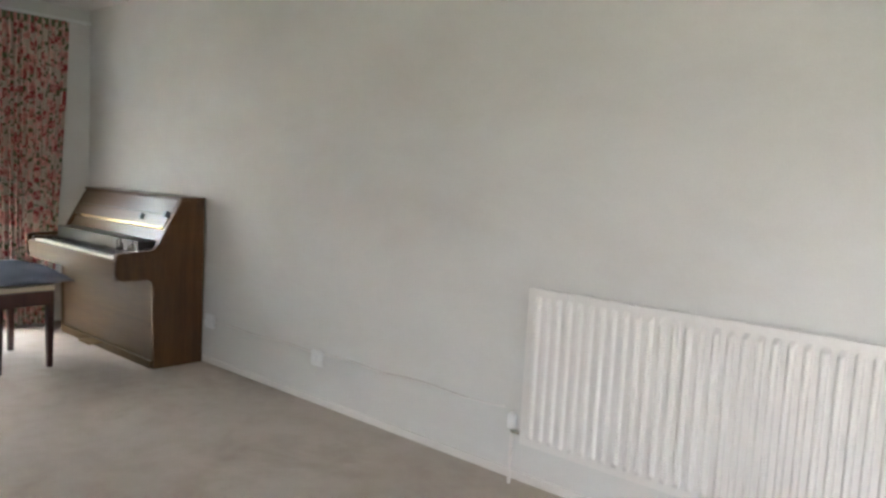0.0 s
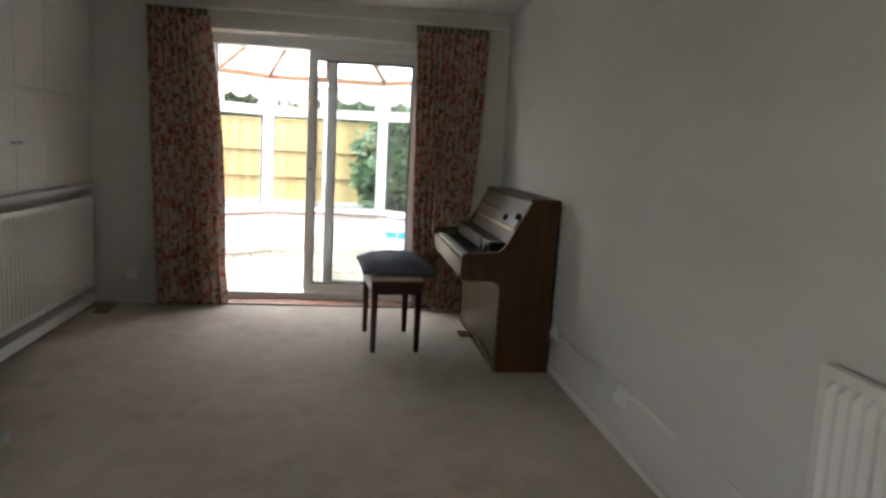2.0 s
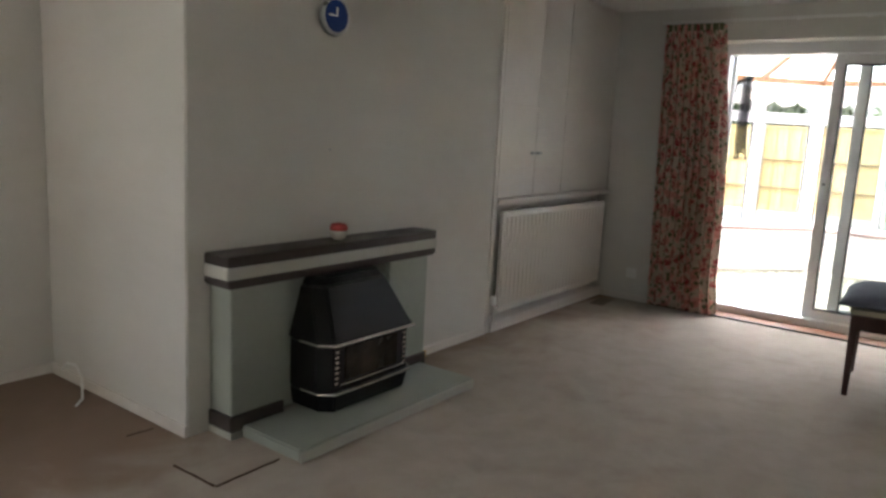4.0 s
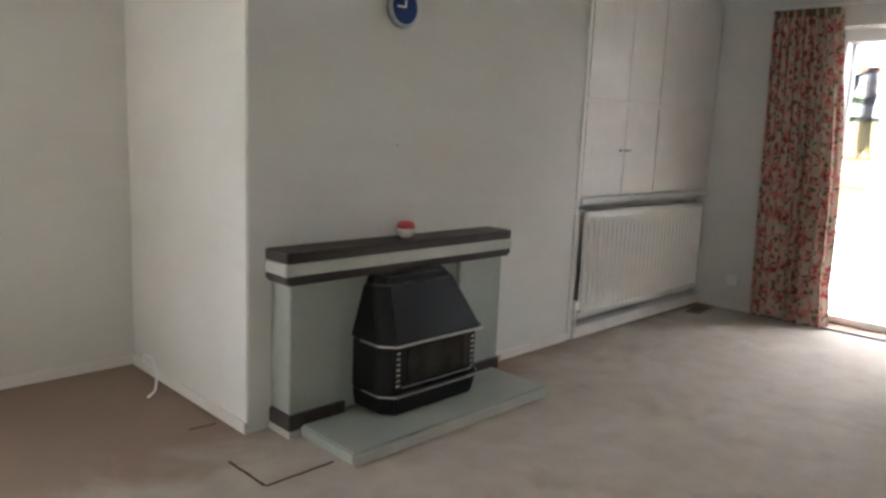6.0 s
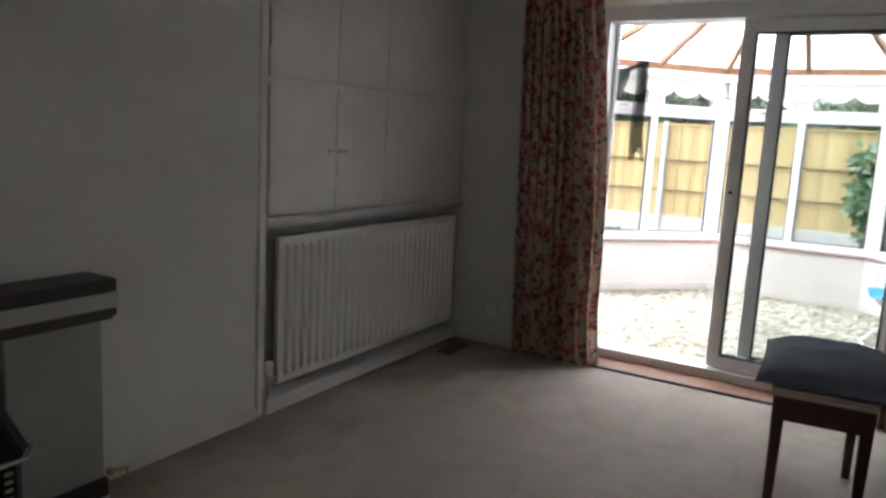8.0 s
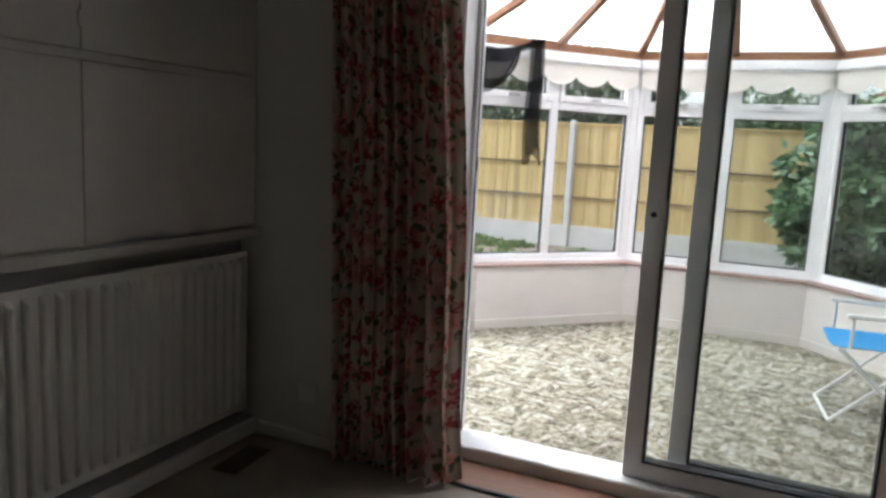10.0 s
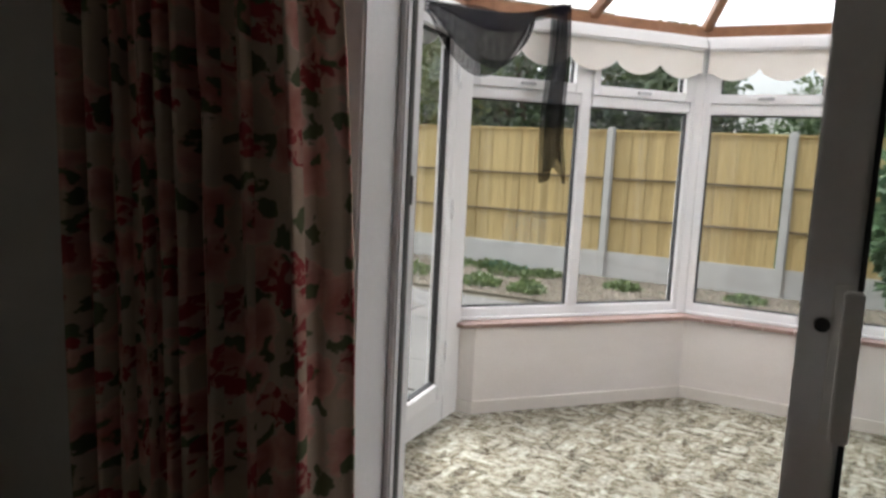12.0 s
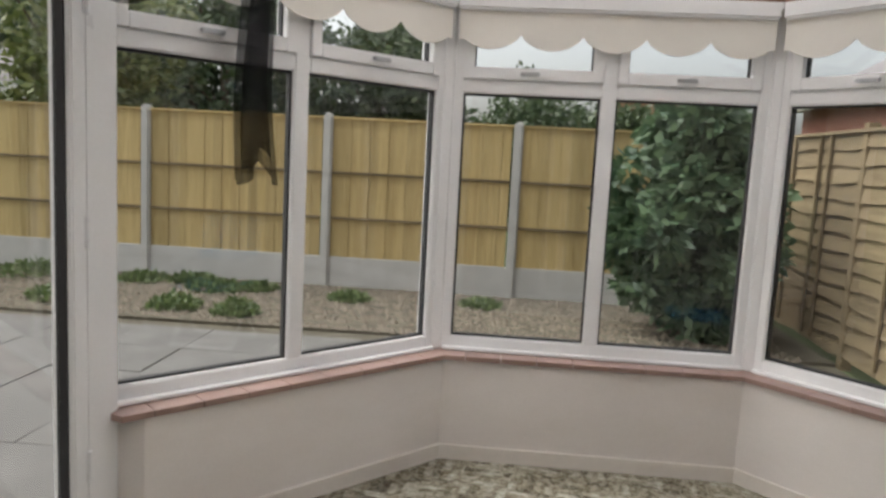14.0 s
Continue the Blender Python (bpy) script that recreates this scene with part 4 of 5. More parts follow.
def valance(i0, i1, scallops, label):
    """A roller blind cassette with a scalloped valance below it."""
    a, b = Vector((*W[i0], 0)), Vector((*W[i1], 0))
    ln = (b - a).length
    ob = thing("roller_blind", label, "blind", Matrix.Translation(a) @ Matrix.Rotation(math.atan2(b.y - a.y, b.x - a.x), 4, "Z"), "conservatory blinds")
    part("cassette", boxes((0.05, ln - 0.05, -0.115, -0.051, 2.01, 2.085), bevel=0.012), UPVC, ob)
    n = scallops * 12
    top, low = [], []
    for i in range(n + 1):
        x = 0.055 + (ln - 0.11) * i / n
        f = (i / 12.0) % 1.0
        low.append((x, 1.91 - 0.068 * math.sin(math.pi * f) ** 0.7 - (0.03 if i in (0, n) else 0)))
        top.append((x, 2.03))
    bm = bmesh.new()
    fr = [[bm.verts.new((x, y, z)) for x, z in row] for y in (-0.083, -0.079) for row in (top, low)]
    for i in range(n):
        for p, q in ((0, 1), (2, 3), (1, 3), (0, 2)):
            bm.faces.new((fr[p][i], fr[p][i + 1], fr[q][i + 1], fr[q][i]))
    bmesh.ops.recalc_face_normals(bm, faces=bm.faces[:])
    part("valance", bm, BLINDCLOTH, ob, "cream scalloped fabric edge")
    part("braid", tube([(x, -0.0815, z) for x, z in low], 0.0035, 5), BLINDCLOTH, ob)
    return ob


facet(2, 1, 2, "white plastic corner window with top lights")
facet(3, 2, 3, "white plastic end window with top lights")
facet(4, 3, 4, "white plastic corner window with top lights")
facet(5, 4, 5, "white plastic side window with top lights")
for i0, i1, n in ((1, 2, 5), (2, 3, 5), (3, 4, 5), (4, 5, 7)):
    valance(i0, i1, n, "cream scalloped roller blind rolled up at the window head")
valance(0, 1, 7, "cream scalloped roller blind above the garden door")
for i in (1, 2, 3, 4):
    x, y = W[i]
    structure("window_post", lathe([(0.058, 0.40), (0.058, 2.07)], 10, (x, y, 0)), UPVC, "white plastic corner post between windows", "post")

# garden door, ajar
gd = tagged(new("door_2"), "white plastic glazed garden door standing slightly ajar", "door", kind="structure")
part("door_frame", boxes((-8.608, -8.425, -0.795, -0.715, FZ - 0.01, 2.06), (-7.615, -7.53, -0.795, -0.715, FZ - 0.01, 2.06), (-8.425, -7.615, -0.795, -0.715, 2.0, 2.06), (-8.425, -7.615, -0.795, -0.715, FZ - 0.01, 0.045), bevel=0.005), UPVC, gd)
part("weather_seal", boxes((-7.6205, -7.615, -0.765, -0.735, 0.045, 2.0), (-8.4255, -8.42, -0.765, -0.735, 0.045, 2.0)), SEAL, gd)
LW, w = 0.79, 0.085
lf = part("leaf", boxes((0, w, -0.035, 0.035, 0.048, 1.996), (LW - w, LW, -0.035, 0.035, 0.048, 1.996), (w, LW - w, -0.035, 0.035, 0.048, 0.048 + w), (w, LW - w, -0.035, 0.035, 1.996 - w, 1.996), bevel=0.006), UPVC, gd)
lf.matrix_basis = pose(-8.418, -0.745, 0, 0, 0, 4.5)
part("seal", boxes((w, w + 0.009, -0.016, 0.016, 0.133, 1.911), (LW - w - 0.009, LW - w, -0.016, 0.016, 0.133, 1.911), (w + 0.009, LW - w - 0.009, -0.016, 0.016, 0.133, 0.142), (w + 0.009, LW - w - 0.009, -0.016, 0.016, 1.902, 1.911)), SEAL, lf)
part("pane", boxes((w + 0.009, LW - w - 0.009, -0.004, 0.004, 0.142, 1.902)), GLASS, lf).visible_shadow = False
part("lock_plate", boxes((LW, LW + 0.003, -0.012, 0.012, 0.75, 1.35)), STEEL, lf, "steel lock strip on the door's edge")
part("latch", boxes((LW + 0.003, LW + 0.014, -0.008, 0.008, 0.93, 0.97), (LW + 0.003, LW + 0.014, -0.008, 0.008, 1.06, 1.09)), BLACKPL, lf, "black latch bolts")
part("handle", boxes((LW - 0.058, LW - 0.028, 0.035, 0.048, 0.93, 1.16), (LW - 0.050, LW - 0.036, 0.048, 0.085, 1.065, 1.083), (LW - 0.16, LW - 0.034, 0.072, 0.090, 1.062, 1.084), bevel=0.004), UPVC, lf, "white lever handle")
part("lock", boxes((LW - 0.05, LW - 0.036, 0.048, 0.062, 0.955, 0.985)), BLACKPL, lf, "black lock cylinder")
for hz in (0.25, 1.0, 1.7):
    part("hinge", boxes((-0.004, 0.02, 0.035, 0.05, hz, hz + 0.1), bevel=0.003), UPVC, lf)
side = tagged(new("window_6"), "white plastic glazed panel between garden door and house", "window", kind="structure")
part("window_frame", boxes((-7.528, -7.46, -0.795, -0.725, FZ - 0.01, 2.06), (-6.50, OUT - 0.001, -0.795, -0.725, FZ - 0.01, 2.06), (-7.46, -6.50, -0.795, -0.725, 1.98, 2.06), (-7.46, -6.50, -0.795, -0.725, FZ - 0.01, 0.05), bevel=0.005), UPVC, side)
part("seal", boxes((-7.46, -7.452, -0.772, -0.748, 0.05, 1.98), (-6.508, -6.50, -0.772, -0.748, 0.05, 1.98)), SEAL, side)
part("pane", boxes((-7.452, -6.508, -0.764, -0.756, 0.05, 1.98)), GLASS, side).visible_shadow = False

# roof of the conservatory
EZ, RZ, HUB = 2.115, 3.05, Vector((-8.05, 1.025, 3.05))
eaves = inset(0.02)
ring = [Vector((-6.40, -0.79, EZ)), *[Vector((p.x, p.y, EZ)) for p in eaves], Vector((-6.40, 2.84, EZ))]
roof = tagged(new("conservatory_roof"), "translucent white conservatory roof on brown rafters", "roof", kind="structure")


def beam(a, b, w, h, drop=0.0):
    """A beam of width w and height h with its top on the line from a to b."""
    d = (b - a).normalized()
    s = d.cross(Vector((0, 0, 1))).normalized() * w / 2
    u = s.cross(d).normalized() * h
    bm = bmesh.new()
    r = [[bm.verts.new(p + q - Vector((0, 0, drop))) for q in (-s, s, s - u, -s - u)] for p in (a, b)]
    bm.faces.new(r[0]), bm.faces.new(r[1])
    for i in range(4):
        bm.faces.new((r[0][i], r[0][(i + 1) % 4], r[1][(i + 1) % 4], r[1][i]))
    bmesh.ops.recalc_face_normals(bm, faces=bm.faces[:])
    bmesh.ops.bevel(bm, geom=bm.edges[:], offset=0.004, segments=1, affect="EDGES")
    return bm


RIDGE = Vector((-6.40, 1.025, RZ))
for a, b in zip(ring, ring[1:]):
    part("eaves_beam", beam(a + Vector((0, 0, 0.045)), b + Vector((0, 0, 0.045)), 0.07, 0.065), RAFTER, roof)
    part("eaves_trim", beam(a - Vector((0, 0, 0.02)), b - Vector((0, 0, 0.02)), 0.10, 0.035), UPVC, roof)
part("ridge_beam", beam(RIDGE, HUB, 0.09, 0.09), RAFTER, roof)
feet = []
for k in range(4):
    f = k / 3.0
    feet.append((ring[0].lerp(ring[1], f * 1.0), RIDGE.lerp(HUB, min(1.0, f * 2.18 / 1.65))))
for i in (1, 2, 3):
    for f in (0.5, 1.0):
        feet.append((ring[i].lerp(ring[i + 1], f), HUB))
for k in range(1, 4):
    f = 1 - k / 3.0
    feet.append((ring[5].lerp(ring[4], f), RIDGE.lerp(HUB, min(1.0, f * 2.18 / 1.65))))
for a, b in feet:
    part("rafter", beam(a + Vector((0, 0, 0.055)), b + Vector((0, 0, 0.0)), 0.05, 0.055), RAFTER, roof)
for (a, b), (c, d) in zip(feet, feet[1:]):
    bm = bmesh.new()
    up = Vector((0, 0, 0.06))
    lo = [bm.verts.new(p + up) for p in ((a, c, d, b) if (b - d).length > 1e-4 else (a, c, b))]
    hi = [bm.verts.new(v.co + Vector((0, 0, 0.02))) for v in lo]
    bm.faces.new(lo), bm.faces.new(hi)
    for i in range(len(lo)):
        bm.faces.new((lo[i], lo[(i + 1) % len(lo)], hi[(i + 1) % len(lo)], hi[i]))
    bmesh.ops.recalc_face_normals(bm, faces=bm.faces[:])
    part("roof_panel", bm, ROOFING, roof)

# black scarf over the eaves
scarf = thing("sheer_scarf", "sheer black scarf draped over the eaves beam", "scarf")
A, B = Vector((*W[1], 0)), Vector((*W[2], 0))
fd = (B - A).normalized()
fn = Vector((fd.y, -fd.x, 0))


def drape(fn_pos, nu, nv):
    bm = bmesh.new()
    g = [[bm.verts.new(fn_pos(i / nu, j / nv)) for i in range(nu + 1)] for j in range(nv + 1)]
    for a, b in zip(g, g[1:]):
        for i in range(nu):
            bm.faces.new((a[i], a[i + 1], b[i + 1], b[i]))
    return bm


def hang(u, v):
    s = 0.54 + (u - 0.5) * (0.13 + 0.06 * v) + 0.01 * math.sin(7 * v)
    return A + fd * s + fn * (0.15 + 0.022 * math.sin(u * 17 + 1.5 * v)) + Vector((0, 0, 2.15 - v * (0.86 + 0.09 * abs(math.sin(u * 4 + 0.8)))))


def swag(u, v):
    p, q = A + fd * 0.54 + fn * 0.15 + Vector((0, 0, 2.15)), Vector((-7.88, -0.66, 1.99))
    bag = max(0.0, math.sin(math.pi * min(1.0, max(0.0, (u - 0.30) / 0.66)))) ** 0.8
    side = Vector((0.25, 0.95, 0))
    return p.lerp(q, u) + side * (0.03 + 0.10 * bag * math.sin(v * 3.1) + 0.012 * math.sin(v * 19 + 3 * u)) - Vector((0, 0, v * (0.05 + 0.25 * bag) + 0.05 * math.sin(math.pi * u)))


part("hanging_end", drape(hang, 40, 24), SHEER, scarf, smooth=True)
part("hanging_fold", drape(lambda u, v: hang(0.2 + 0.5 * u, v * 0.94) + fn * 0.03, 30, 24), SHEER, scarf, smooth=True)
part("swag", drape(swag, 40, 26), SHEER, scarf, smooth=True)
part("swag_lining", drape(lambda u, v: swag(u, v * 0.9) + Vector((0.02, 0.035, 0.012 * math.sin(11 * u))), 40, 22), SHEER, scarf, smooth=True)
part("swag_fold", drape(lambda u, v: swag(u, v * 0.35) + Vector((0.01, 0.03, 0.0)), 40, 12), SHEER, scarf, smooth=True)

# folding chair
ch = thing("folding_chair", "light folding chair with blue canvas and white tube frame", "chair", pose(-8.12, 1.97, FZ, 0, 0, 6))
for s in (-0.24, 0.24):
    part("front_leg", tube([(s, -0.20, 0.43), (s, 0.02, 0.22), (s, 0.24, 0.01)], 0.010), PLASTIC, ch)
    part("back_leg", tube([(s * 0.94, 0.22, 0.42), (s * 0.94, 0.0, 0.2), (s * 0.94, -0.20, 0.01)], 0.010), PLASTIC, ch)
    part("back_post", tube([(s, 0.18, 0.42), (s, 0.26, 0.62), (s, 0.36, 0.92)], 0.010), PLASTIC, ch)
    part("armrest", boxes((s - 0.022, s + 0.022, -0.18, 0.27, 0.60, 0.622), bevel=0.008), PLASTIC, ch)
    part("arm_strut", tube([(s, -0.14, 0.43), (s, -0.14, 0.60)], 0.009), PLASTIC, ch)
part("foot_bar", tube([(-0.24, 0.24, 0.012), (0.24, 0.24, 0.012)], 0.010), PLASTIC, ch)
part("foot_bar", tube([(-0.226, -0.20, 0.012), (0.226, -0.20, 0.012)], 0.010), PLASTIC, ch)
part("seat", drape(lambda u, v: Vector((-0.235 + 0.47 * u, -0.2 + 0.42 * v, 0.44 - 0.03 * math.sin(math.pi * u))), 12, 10), BLUECLOTH, ch, "blue canvas seat", True).modifiers.new("thickness", "SOLIDIFY").thickness = 0.006
part("backrest", drape(lambda u, v: Vector((-0.235 + 0.47 * u, 0.25 + 0.11 * v + 0.03 * math.sin(math.pi * u), 0.58 + 0.33 * v)), 12, 10), BLUECLOTH, ch, "blue canvas back", True).modifiers.new("thickness", "SOLIDIFY").thickness = 0.006

# ---- garden ----
GZ = -0.12
structure("ground", boxes((-260, 200, -240, 240, -0.6, GZ - 0.04)), LAWN, "rough ground around the house", "ground")
bed = [(-14.02, -9.0), (-12.25, -9.0), (-12.2, -5.5), (-12.0, -3.5), (-12.02, -1.9), (-12.1, 0.2), (-12.1, 3.25), (-14.02, 3.25)]
structure("garden_bed", prism(bed, GZ - 0.05, GZ + 0.015), SOIL, "weedy soil bed along the fence", "soil")
structure("pavement_base", prism([(-12.6, -9), (-6.41, -9), (-6.41, -0.86), (-8.64, -0.87), (-9.83, 0.24), (-9.83, 1.79), (-8.64, 2.92), (-8.64, 3.25), (-12.1, 3.25), (-12.1, 0.2), (-12.02, -1.9), (-12.2, -5.5)], GZ - 0.06, GZ - 0.012), SOIL, "sandy ground under the paving", "ground")


def leaves(name, count, sampler, size, material, parent, rng, label="", droop=0.4):
    """Many small pointed leaves, each two folded triangles."""
    verts, faces = [], []
    for _ in range(count):
        p, out = sampler(rng)
        d = Vector((rng.gauss(0, 1), rng.gauss(0, 1), rng.gauss(-droop, 0.7))) + out * 0.8
        d.normalize()
        s = d.cross(Vector((rng.gauss(0, 1), rng.gauss(0, 1), rng.gauss(0, 1)))).normalized()
        l = size * rng.uniform(0.6, 1.3)
        w = l * 0.24
        n = len(verts)
        verts += [p, p + d * l * 0.5 + s * w, p + d * l, p + d * l * 0.5 - s * w]
        faces += [(n, n + 1, n + 2, n + 3)]
    me = bpy.data.meshes.new(name)
    me.from_pydata(verts, [], faces)
    me.materials.append(material)
    ob = new(name, me)
    ob.parent = parent
    return tagged(ob, label)


def tree(x, y, height, spread, seed, material, label, name="tree", count=4200, size=0.13, low=0.25, clumps=26):
    rng = random.Random(seed)
    t = thing(name, label, name, pose(x, y, GZ - 0.04))
    top = height * 0.8
    part("trunk", tube([(0, 0, 0), (0.05, 0.02, top * 0.3), (-0.03, 0.06, top * 0.65), (0.02, 0.0, top)], [0.035 * height * 0.5, 0.026 * height * 0.5, 0.016 * height * 0.5, 0.006 * height], 9), BARK, t)
    centres = []
    for k in range(clumps):
        a, h = rng.uniform(0, 6.28), rng.uniform(low, 0.95)
        r = spread * math.sqrt(max(0.06, 1 - ((h - 0.5) / 0.55) ** 2)) * rng.uniform(0.35, 1.0)
        c = Vector((r * math.cos(a), r * math.sin(a), h * height))
        centres.append((c, spread * rng.uniform(0.26, 0.46)))
        if k < 9:
            z0 = max(0.1, c.z * 0.6)
            part("limb", tube([(0, 0, z0), tuple(c * 0.5 + Vector((0, 0, z0 * 0.5))), tuple(c)], [0.012 * height * 0.5, 0.008 * height * 0.5, 0.003 * height], 6), BARK, t)

    def sample(r):
        c, rad = r.choice(centres)
        v = Vector((r.gauss(0, 1), r.gauss(0, 1), r.gauss(0, 0.8)))
        v.normalize()
        return c + v * rad * r.uniform(0.25, 1.0) ** 0.5, v

    leaves("crown", count, sample, size, material, t, rng)
    return t


tree(-12.75, 2.20, 2.05, 0.62, 11, LEAF_C, "dense dark green shrub against the fence", "shrub", 13000, 0.145, 0.10, 52)
tree(-21.0, -7.6, 5.2, 1.9, 21, LEAF_A, "leafy green tree behind the fence", count=15000, size=0.17, clumps=44)
tree(-15.6, -5.0, 4.0, 1.15, 22, LEAF_B, "yellow-green tree behind the fence", count=7000, size=0.15, clumps=34)
tree(-18.5, -4.3, 5.2, 1.8, 23, LEAF_A, "leafy green tree behind the fence", count=15000, size=0.17, clumps=44)
tree(-19.5, -1.9, 3.9, 1.6, 24, LEAF_A, "leafy green tree behind the fence", count=13000, size=0.17, clumps=40)
tree(-22.0, -11.8, 6.0, 2.3, 25, LEAF_A, "leafy green tree behind the fence", count=15000, size=0.2, clumps=44)
tree(-24.0, 0.9, 3.3, 1.7, 26, LEAF_A, "low round tree beyond the fence", count=9000, size=0.18, low=0.1)
tree(-24.5, 3.2, 3.0, 1.6, 27, LEAF_A, "low round tree beyond the fence", count=9000, size=0.18, low=0.1)

# weeds and dry litter of the bed
rng = random.Random(8)
weeds = [(-12.45, -2.3, 0.22, 0.14), (-12.38, -1.72, 0.20, 0.14), (-13.4, -2.3, 0.30, 0.10), (-12.95, -5.3, 0.5, 0.22), (-13.6, -4.4, 0.4, 0.16), (-13.3, -6.5, 0.5, 0.2), (-13.6, -3.2, 0.25, 0.1), (-13.3, -0.9, 0.2, 0.08), (-12.6, -3.4, 0.35, 0.16), (-13.5, -1.9, 0.2, 0.08), (-13.7, -2.7, 0.25, 0.1), (-13.4, 0.4, 0.2, 0.07), (-12.9, -6.0, 0.5, 0.15)]
for wx, wy, r, h in weeds:
    wd = thing("weed", "low green weed clump growing in the bed", "weed", pose(wx, wy, GZ + 0.013), "garden weeds")

    def sample_weed(q, r=r, h=h):
        a, d = q.uniform(0, 6.28), r * math.sqrt(q.random())
        return Vector((d * math.cos(a), d * math.sin(a), h * q.random() * (1.1 - d / r))), Vector((math.cos(a) * 0.4, math.sin(a) * 0.4, 0.9))
    leaves("leaves", 420, sample_weed, 0.07, WEED, wd, rng, droop=-0.3)
verts, faces = [], []
for _ in range(6500):
    x, y = -14 + 1.95 * rng.random() ** 0.9, rng.uniform(-8.5, 3.0)
    r = rng.uniform(0.012, 0.04)
    a = rng.uniform(0, 6.28)
    n = len(verts)
    for k in range(4):
        verts.append((x + r * math.cos(a + k * 1.57) * rng.uniform(0.6, 1.2), y + r * math.sin(a + k * 1.57), GZ + 0.014))
    verts.append((x, y, GZ + 0.014 + r * rng.uniform(0.5, 1.1)))
    faces += [(n + k, n + (k + 1) % 4, n + 4) for k in range(4)]
me = bpy.data.meshes.new("bed_litter")
me.from_pydata(verts, [], faces)
me.materials.append(PEBBLE)
tagged(new("bed_litter", me), "dry leaves and small stones scattered on the bed", "litter", kind="stuff")

# outbuilding and neighbouring houses
shed = thing("garage", "low garage with a dark pitched roof beyond the fence", "building", pose(-17.6, -8.6, GZ - 0.04, 0, 0, 8))
part("wall", boxes((-2, 2, -2.3, 2.3, 0, 2.1)), BRICK, shed)
part("roof", prism([(-2.3, 2.15), (2.3, 2.15), (0, 3.0)], -2.5, 2.5, "y"), ROOFTILE, shed)
part("fascia", boxes((2.25, 2.33, -2.5, 2.5, 2.02, 2.2)), PLASTIC, shed, "white fascia board")
hs = thing("neighbouring_house", "brick house with a grey tiled roof", "house", pose(-19.5, 11.2, GZ - 0.04))
part("wall", boxes((-3.5, 3.5, -4.2, 4.2, 0, 3.0)), BRICK, hs)
rf = part("roof", prism([(-4.6, 2.95), (4.6, 2.95), (0, 5.6)], -3.9, 3.9, "x"), ROOFTILE, hs)
part("chimney", boxes((-3.4, -2.7, -0.5, 0.5, 4.9, 6.1), bevel=0.03), BRICK, rf)
part("gutter", boxes((-3.6, 3.6, -4.7, -4.58, 2.88, 3.0), bevel=0.02), PLASTIC, hs)
wd = part("window", boxes((3.48, 3.52, -1.0, 0.6, 1.0, 2.2)), UPVC, hs)
part("pane", boxes((3.521, 3.53, -0.92, 0.52, 1.08, 2.12)), SOOT, wd)
h2 = thing("far_house", "far house with a red tiled roof", "house", pose(-36, 5.2, GZ - 0.04))
part("wall", boxes((-4, 4, -2.6, 2.6, 0, 2.6)), BRICK, h2)
part("roof", prism([(-2.9, 2.55), (2.9, 2.55), (0, 4.4)], -4.2, 4.2, "x"), REDROOF, h2)

# lap fence on the near side
lap = thing("lap_fence", "weathered overlapping board fence beside the conservatory", "fence")
FY = 3.32
for x in (-14.0, -12.15, -10.3, -8.45, -6.6):
    part("post", boxes((x - 0.04, x + 0.04, FY - 0.03, FY + 0.06, GZ - 0.05, 1.78), bevel=0.006), OLDFENCE, lap)
for x in (-13.45, -12.9, -12.7, -11.6, -11.05, -9.75, -9.2, -7.9, -7.3):
    part("batten", boxes((x - 0.02, x + 0.02, FY - 0.052, FY - 0.03, GZ + 0.1, 1.70), bevel=0.003), OLDFENCE, lap)
part("capping", boxes((-14.0, -6.45, FY - 0.045, FY + 0.035, 1.705, 1.735), bevel=0.005), OLDFENCE, lap)
rng = random.Random(17)
for x0 in (-13.96, -12.11, -10.26, -8.41):
    for k in range(13):
        z = GZ + 0.06 + k * 0.137
        bm = bmesh.new()
        n = 10
        rows = [[], [], [], []]
        ph = rng.uniform(0, 6)
        for i in range(n + 1):
            x = x0 + 1.77 * i / n
            wv = 0.010 * math.sin(i * 0.9 + ph) + 0.006 * math.sin(i * 2.3 + ph)
            for r, (y, zz) in zip(rows, ((FY - 0.028, z + wv), (FY - 0.016, z + wv), (FY + 0.006, z + 0.155), (FY - 0.004, z + 0.155))):
                r.append(bm.verts.new((x, y, zz)))
        for i in range(n):
            for p in range(4):
                bm.faces.new((rows[p][i], rows[p][i + 1], rows[(p + 1) % 4][i + 1], rows[(p + 1) % 4][i]))
        bmesh.ops.recalc_face_normals(bm, faces=bm.faces[:])
        part("board", bm, OLDFENCE, lap)

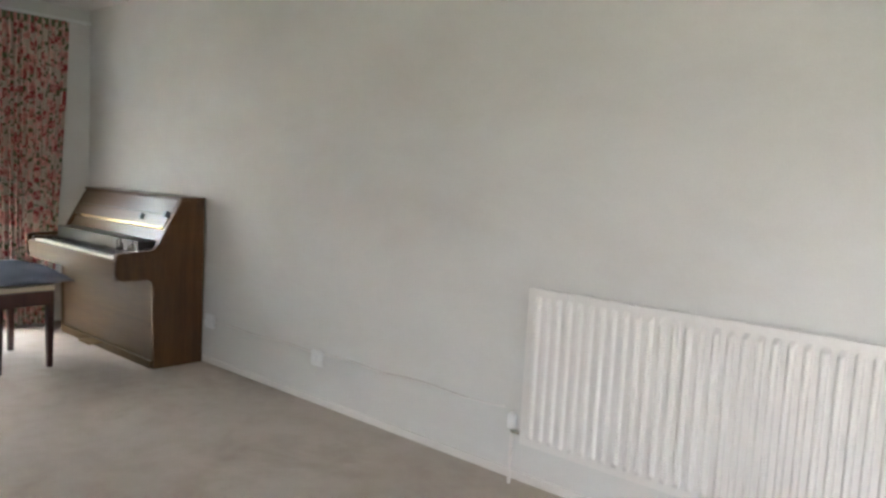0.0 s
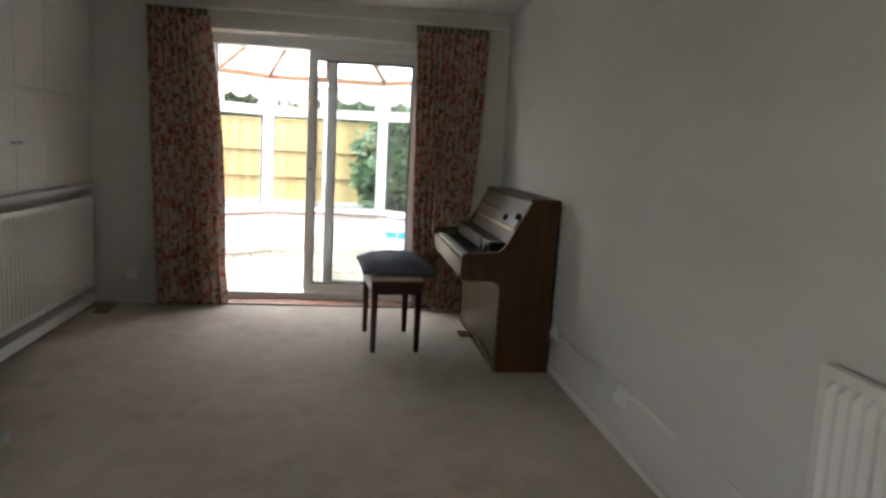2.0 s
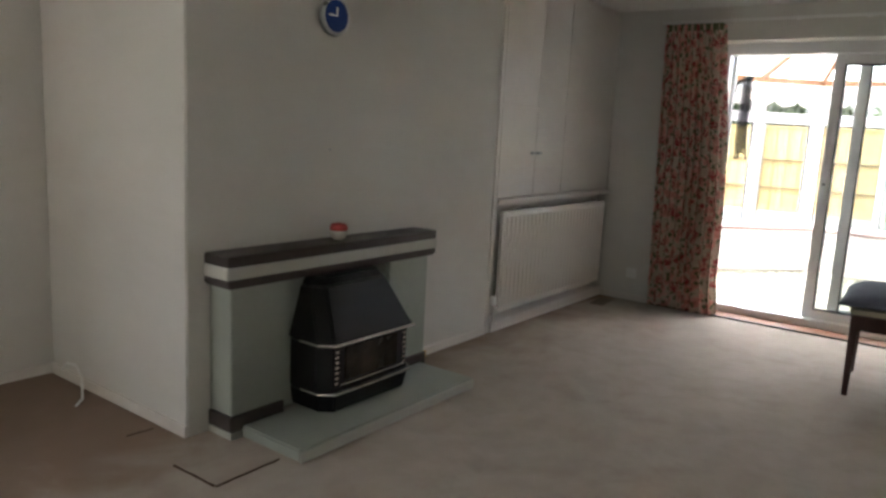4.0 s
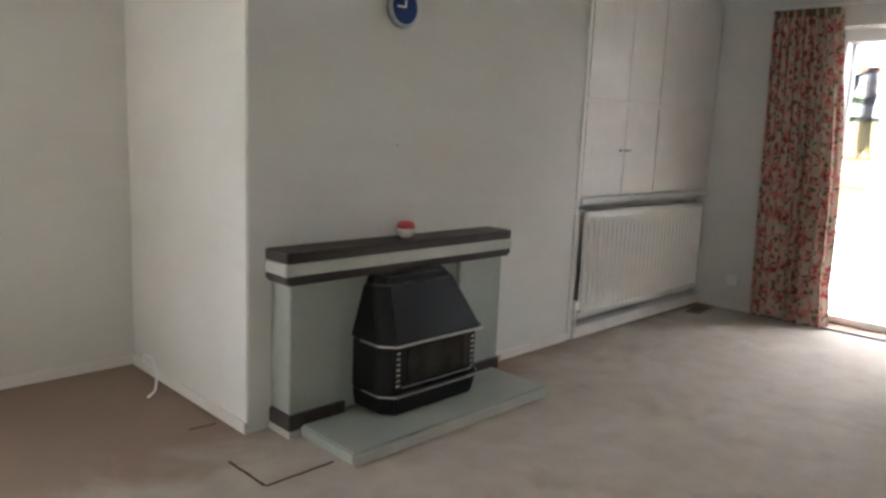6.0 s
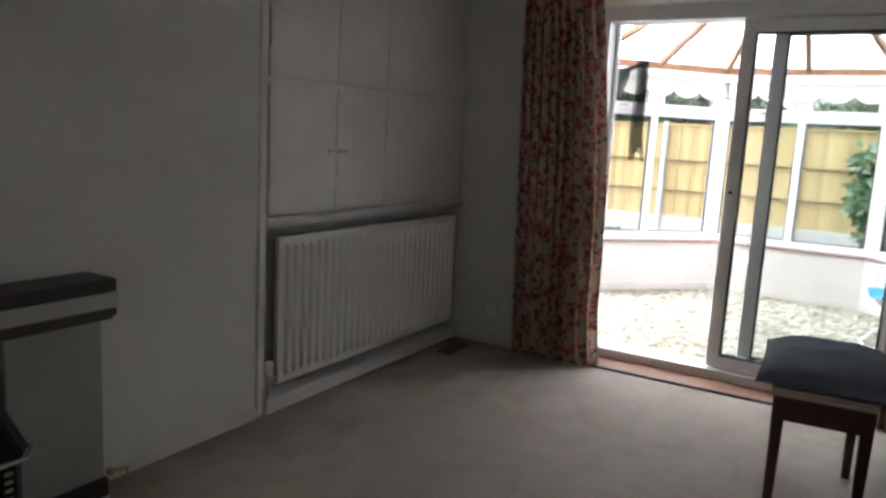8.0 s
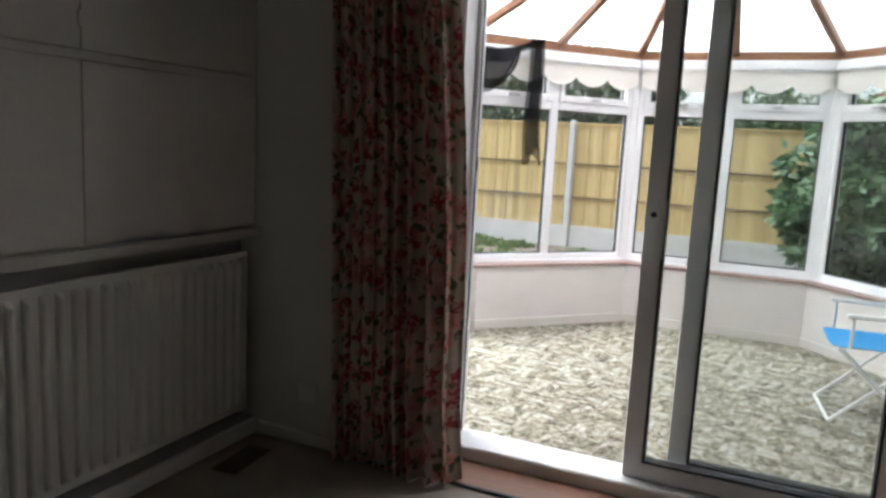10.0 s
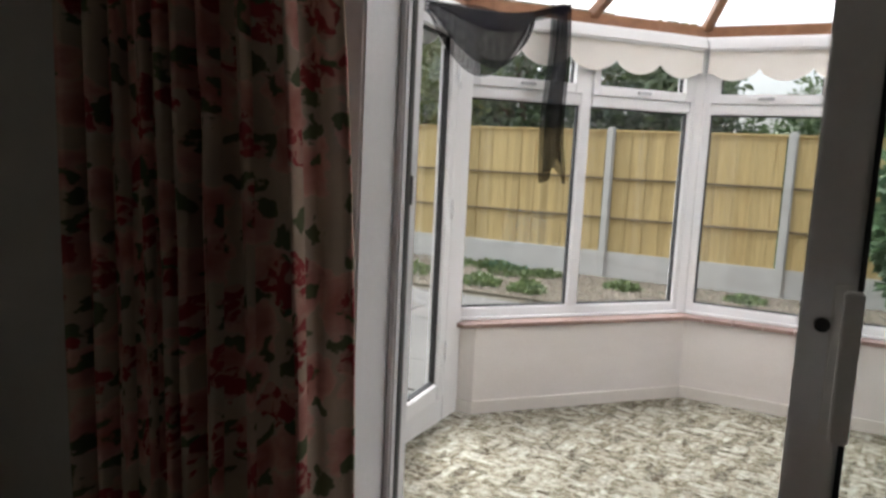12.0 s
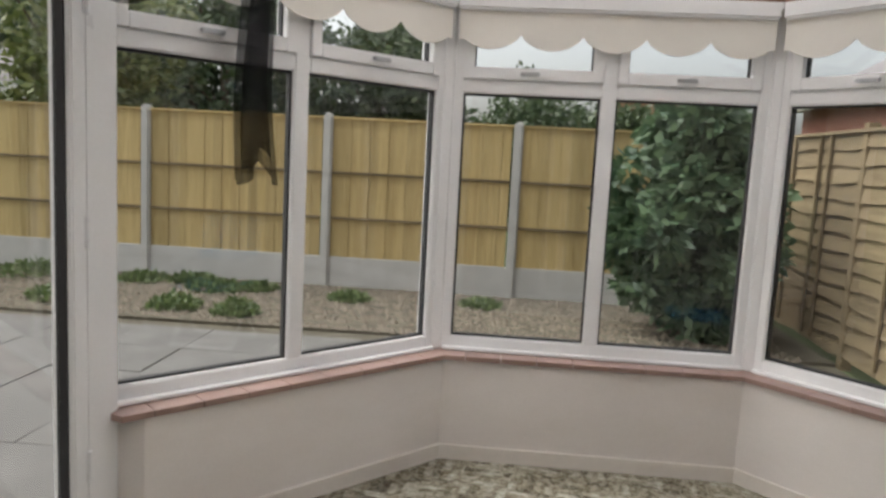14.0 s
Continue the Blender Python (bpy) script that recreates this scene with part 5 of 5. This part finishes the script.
# close-board fence with concrete posts
fence = thing("garden_fence", "new yellow close-board fence with concrete posts and gravel boards", "fence")
FXP, STEP, P0 = -14.05, 2.035, -9.49
board = mesh_of("board", boxes((-0.010, 0.010, 0.0, 0.104, 0.0, 1.50), bevel=0.002, seg=1), FENCE)
rng = random.Random(4)
for k in range(9):
    y = P0 + k * STEP
    part("post", boxes((FXP - 0.055, FXP + 0.055, y - 0.05, y + 0.05, GZ - 0.05, 1.765), bevel=0.02), CONCRETE, fence, "pale concrete post")
    if k == 8:
        break
    part("gravel_board", boxes((FXP - 0.025, FXP + 0.025, y + 0.05, y + STEP - 0.05, GZ - 0.05, 0.22), bevel=0.008), CONCRETE, fence, "pale concrete gravel board")
    part("capping", boxes((FXP - 0.035, FXP + 0.035, y + 0.05, y + STEP - 0.05, 1.705, 1.73), bevel=0.004), FENCE, fence)
    for z in (0.63, 1.12):
        part("rail", boxes((FXP + 0.012, FXP + 0.036, y + 0.05, y + STEP - 0.05, z, z + 0.028), bevel=0.004), OLDFENCE, fence, "dark cross rail")
    for i in range(19):
        piece("board", board, fence, pose(FXP + rng.uniform(-0.003, 0.003) + (0.0022 if i % 2 else -0.0022), y + 0.052 + i * 0.1005, 0.205, rng.uniform(-0.15, 0.15), 0, rng.uniform(-2, 2)))

# paving slabs
slab_mesh = mesh_of("paving_slab", boxes((-0.298, 0.298, -0.298, 0.298, -0.04, 0.0), bevel=0.003, seg=1), SLAB)
paving = tagged(new("pavement"), "worn grey concrete slab paving outside the conservatory", "paving", kind="structure")
rng = random.Random(6)
for i in range(10):
    for j in range(20):
        x, y = -6.75 - i * 0.6, -8.6 + j * 0.6
        edge = -11.9
        if x < edge or (y > -1.15 and x > -10.2) or (y > -1.15 and y < 0.4 and x > -8.3 - (y + 1.15) * 1.3):
            continue
        piece("paving_slab", slab_mesh, paving, pose(x + rng.uniform(-0.006, 0.006), y + rng.uniform(-0.006, 0.006), GZ + rng.uniform(-0.006, 0.004), rng.uniform(-0.5, 0.5), rng.uniform(-0.5, 0.5), rng.uniform(-0.6, 0.6)))
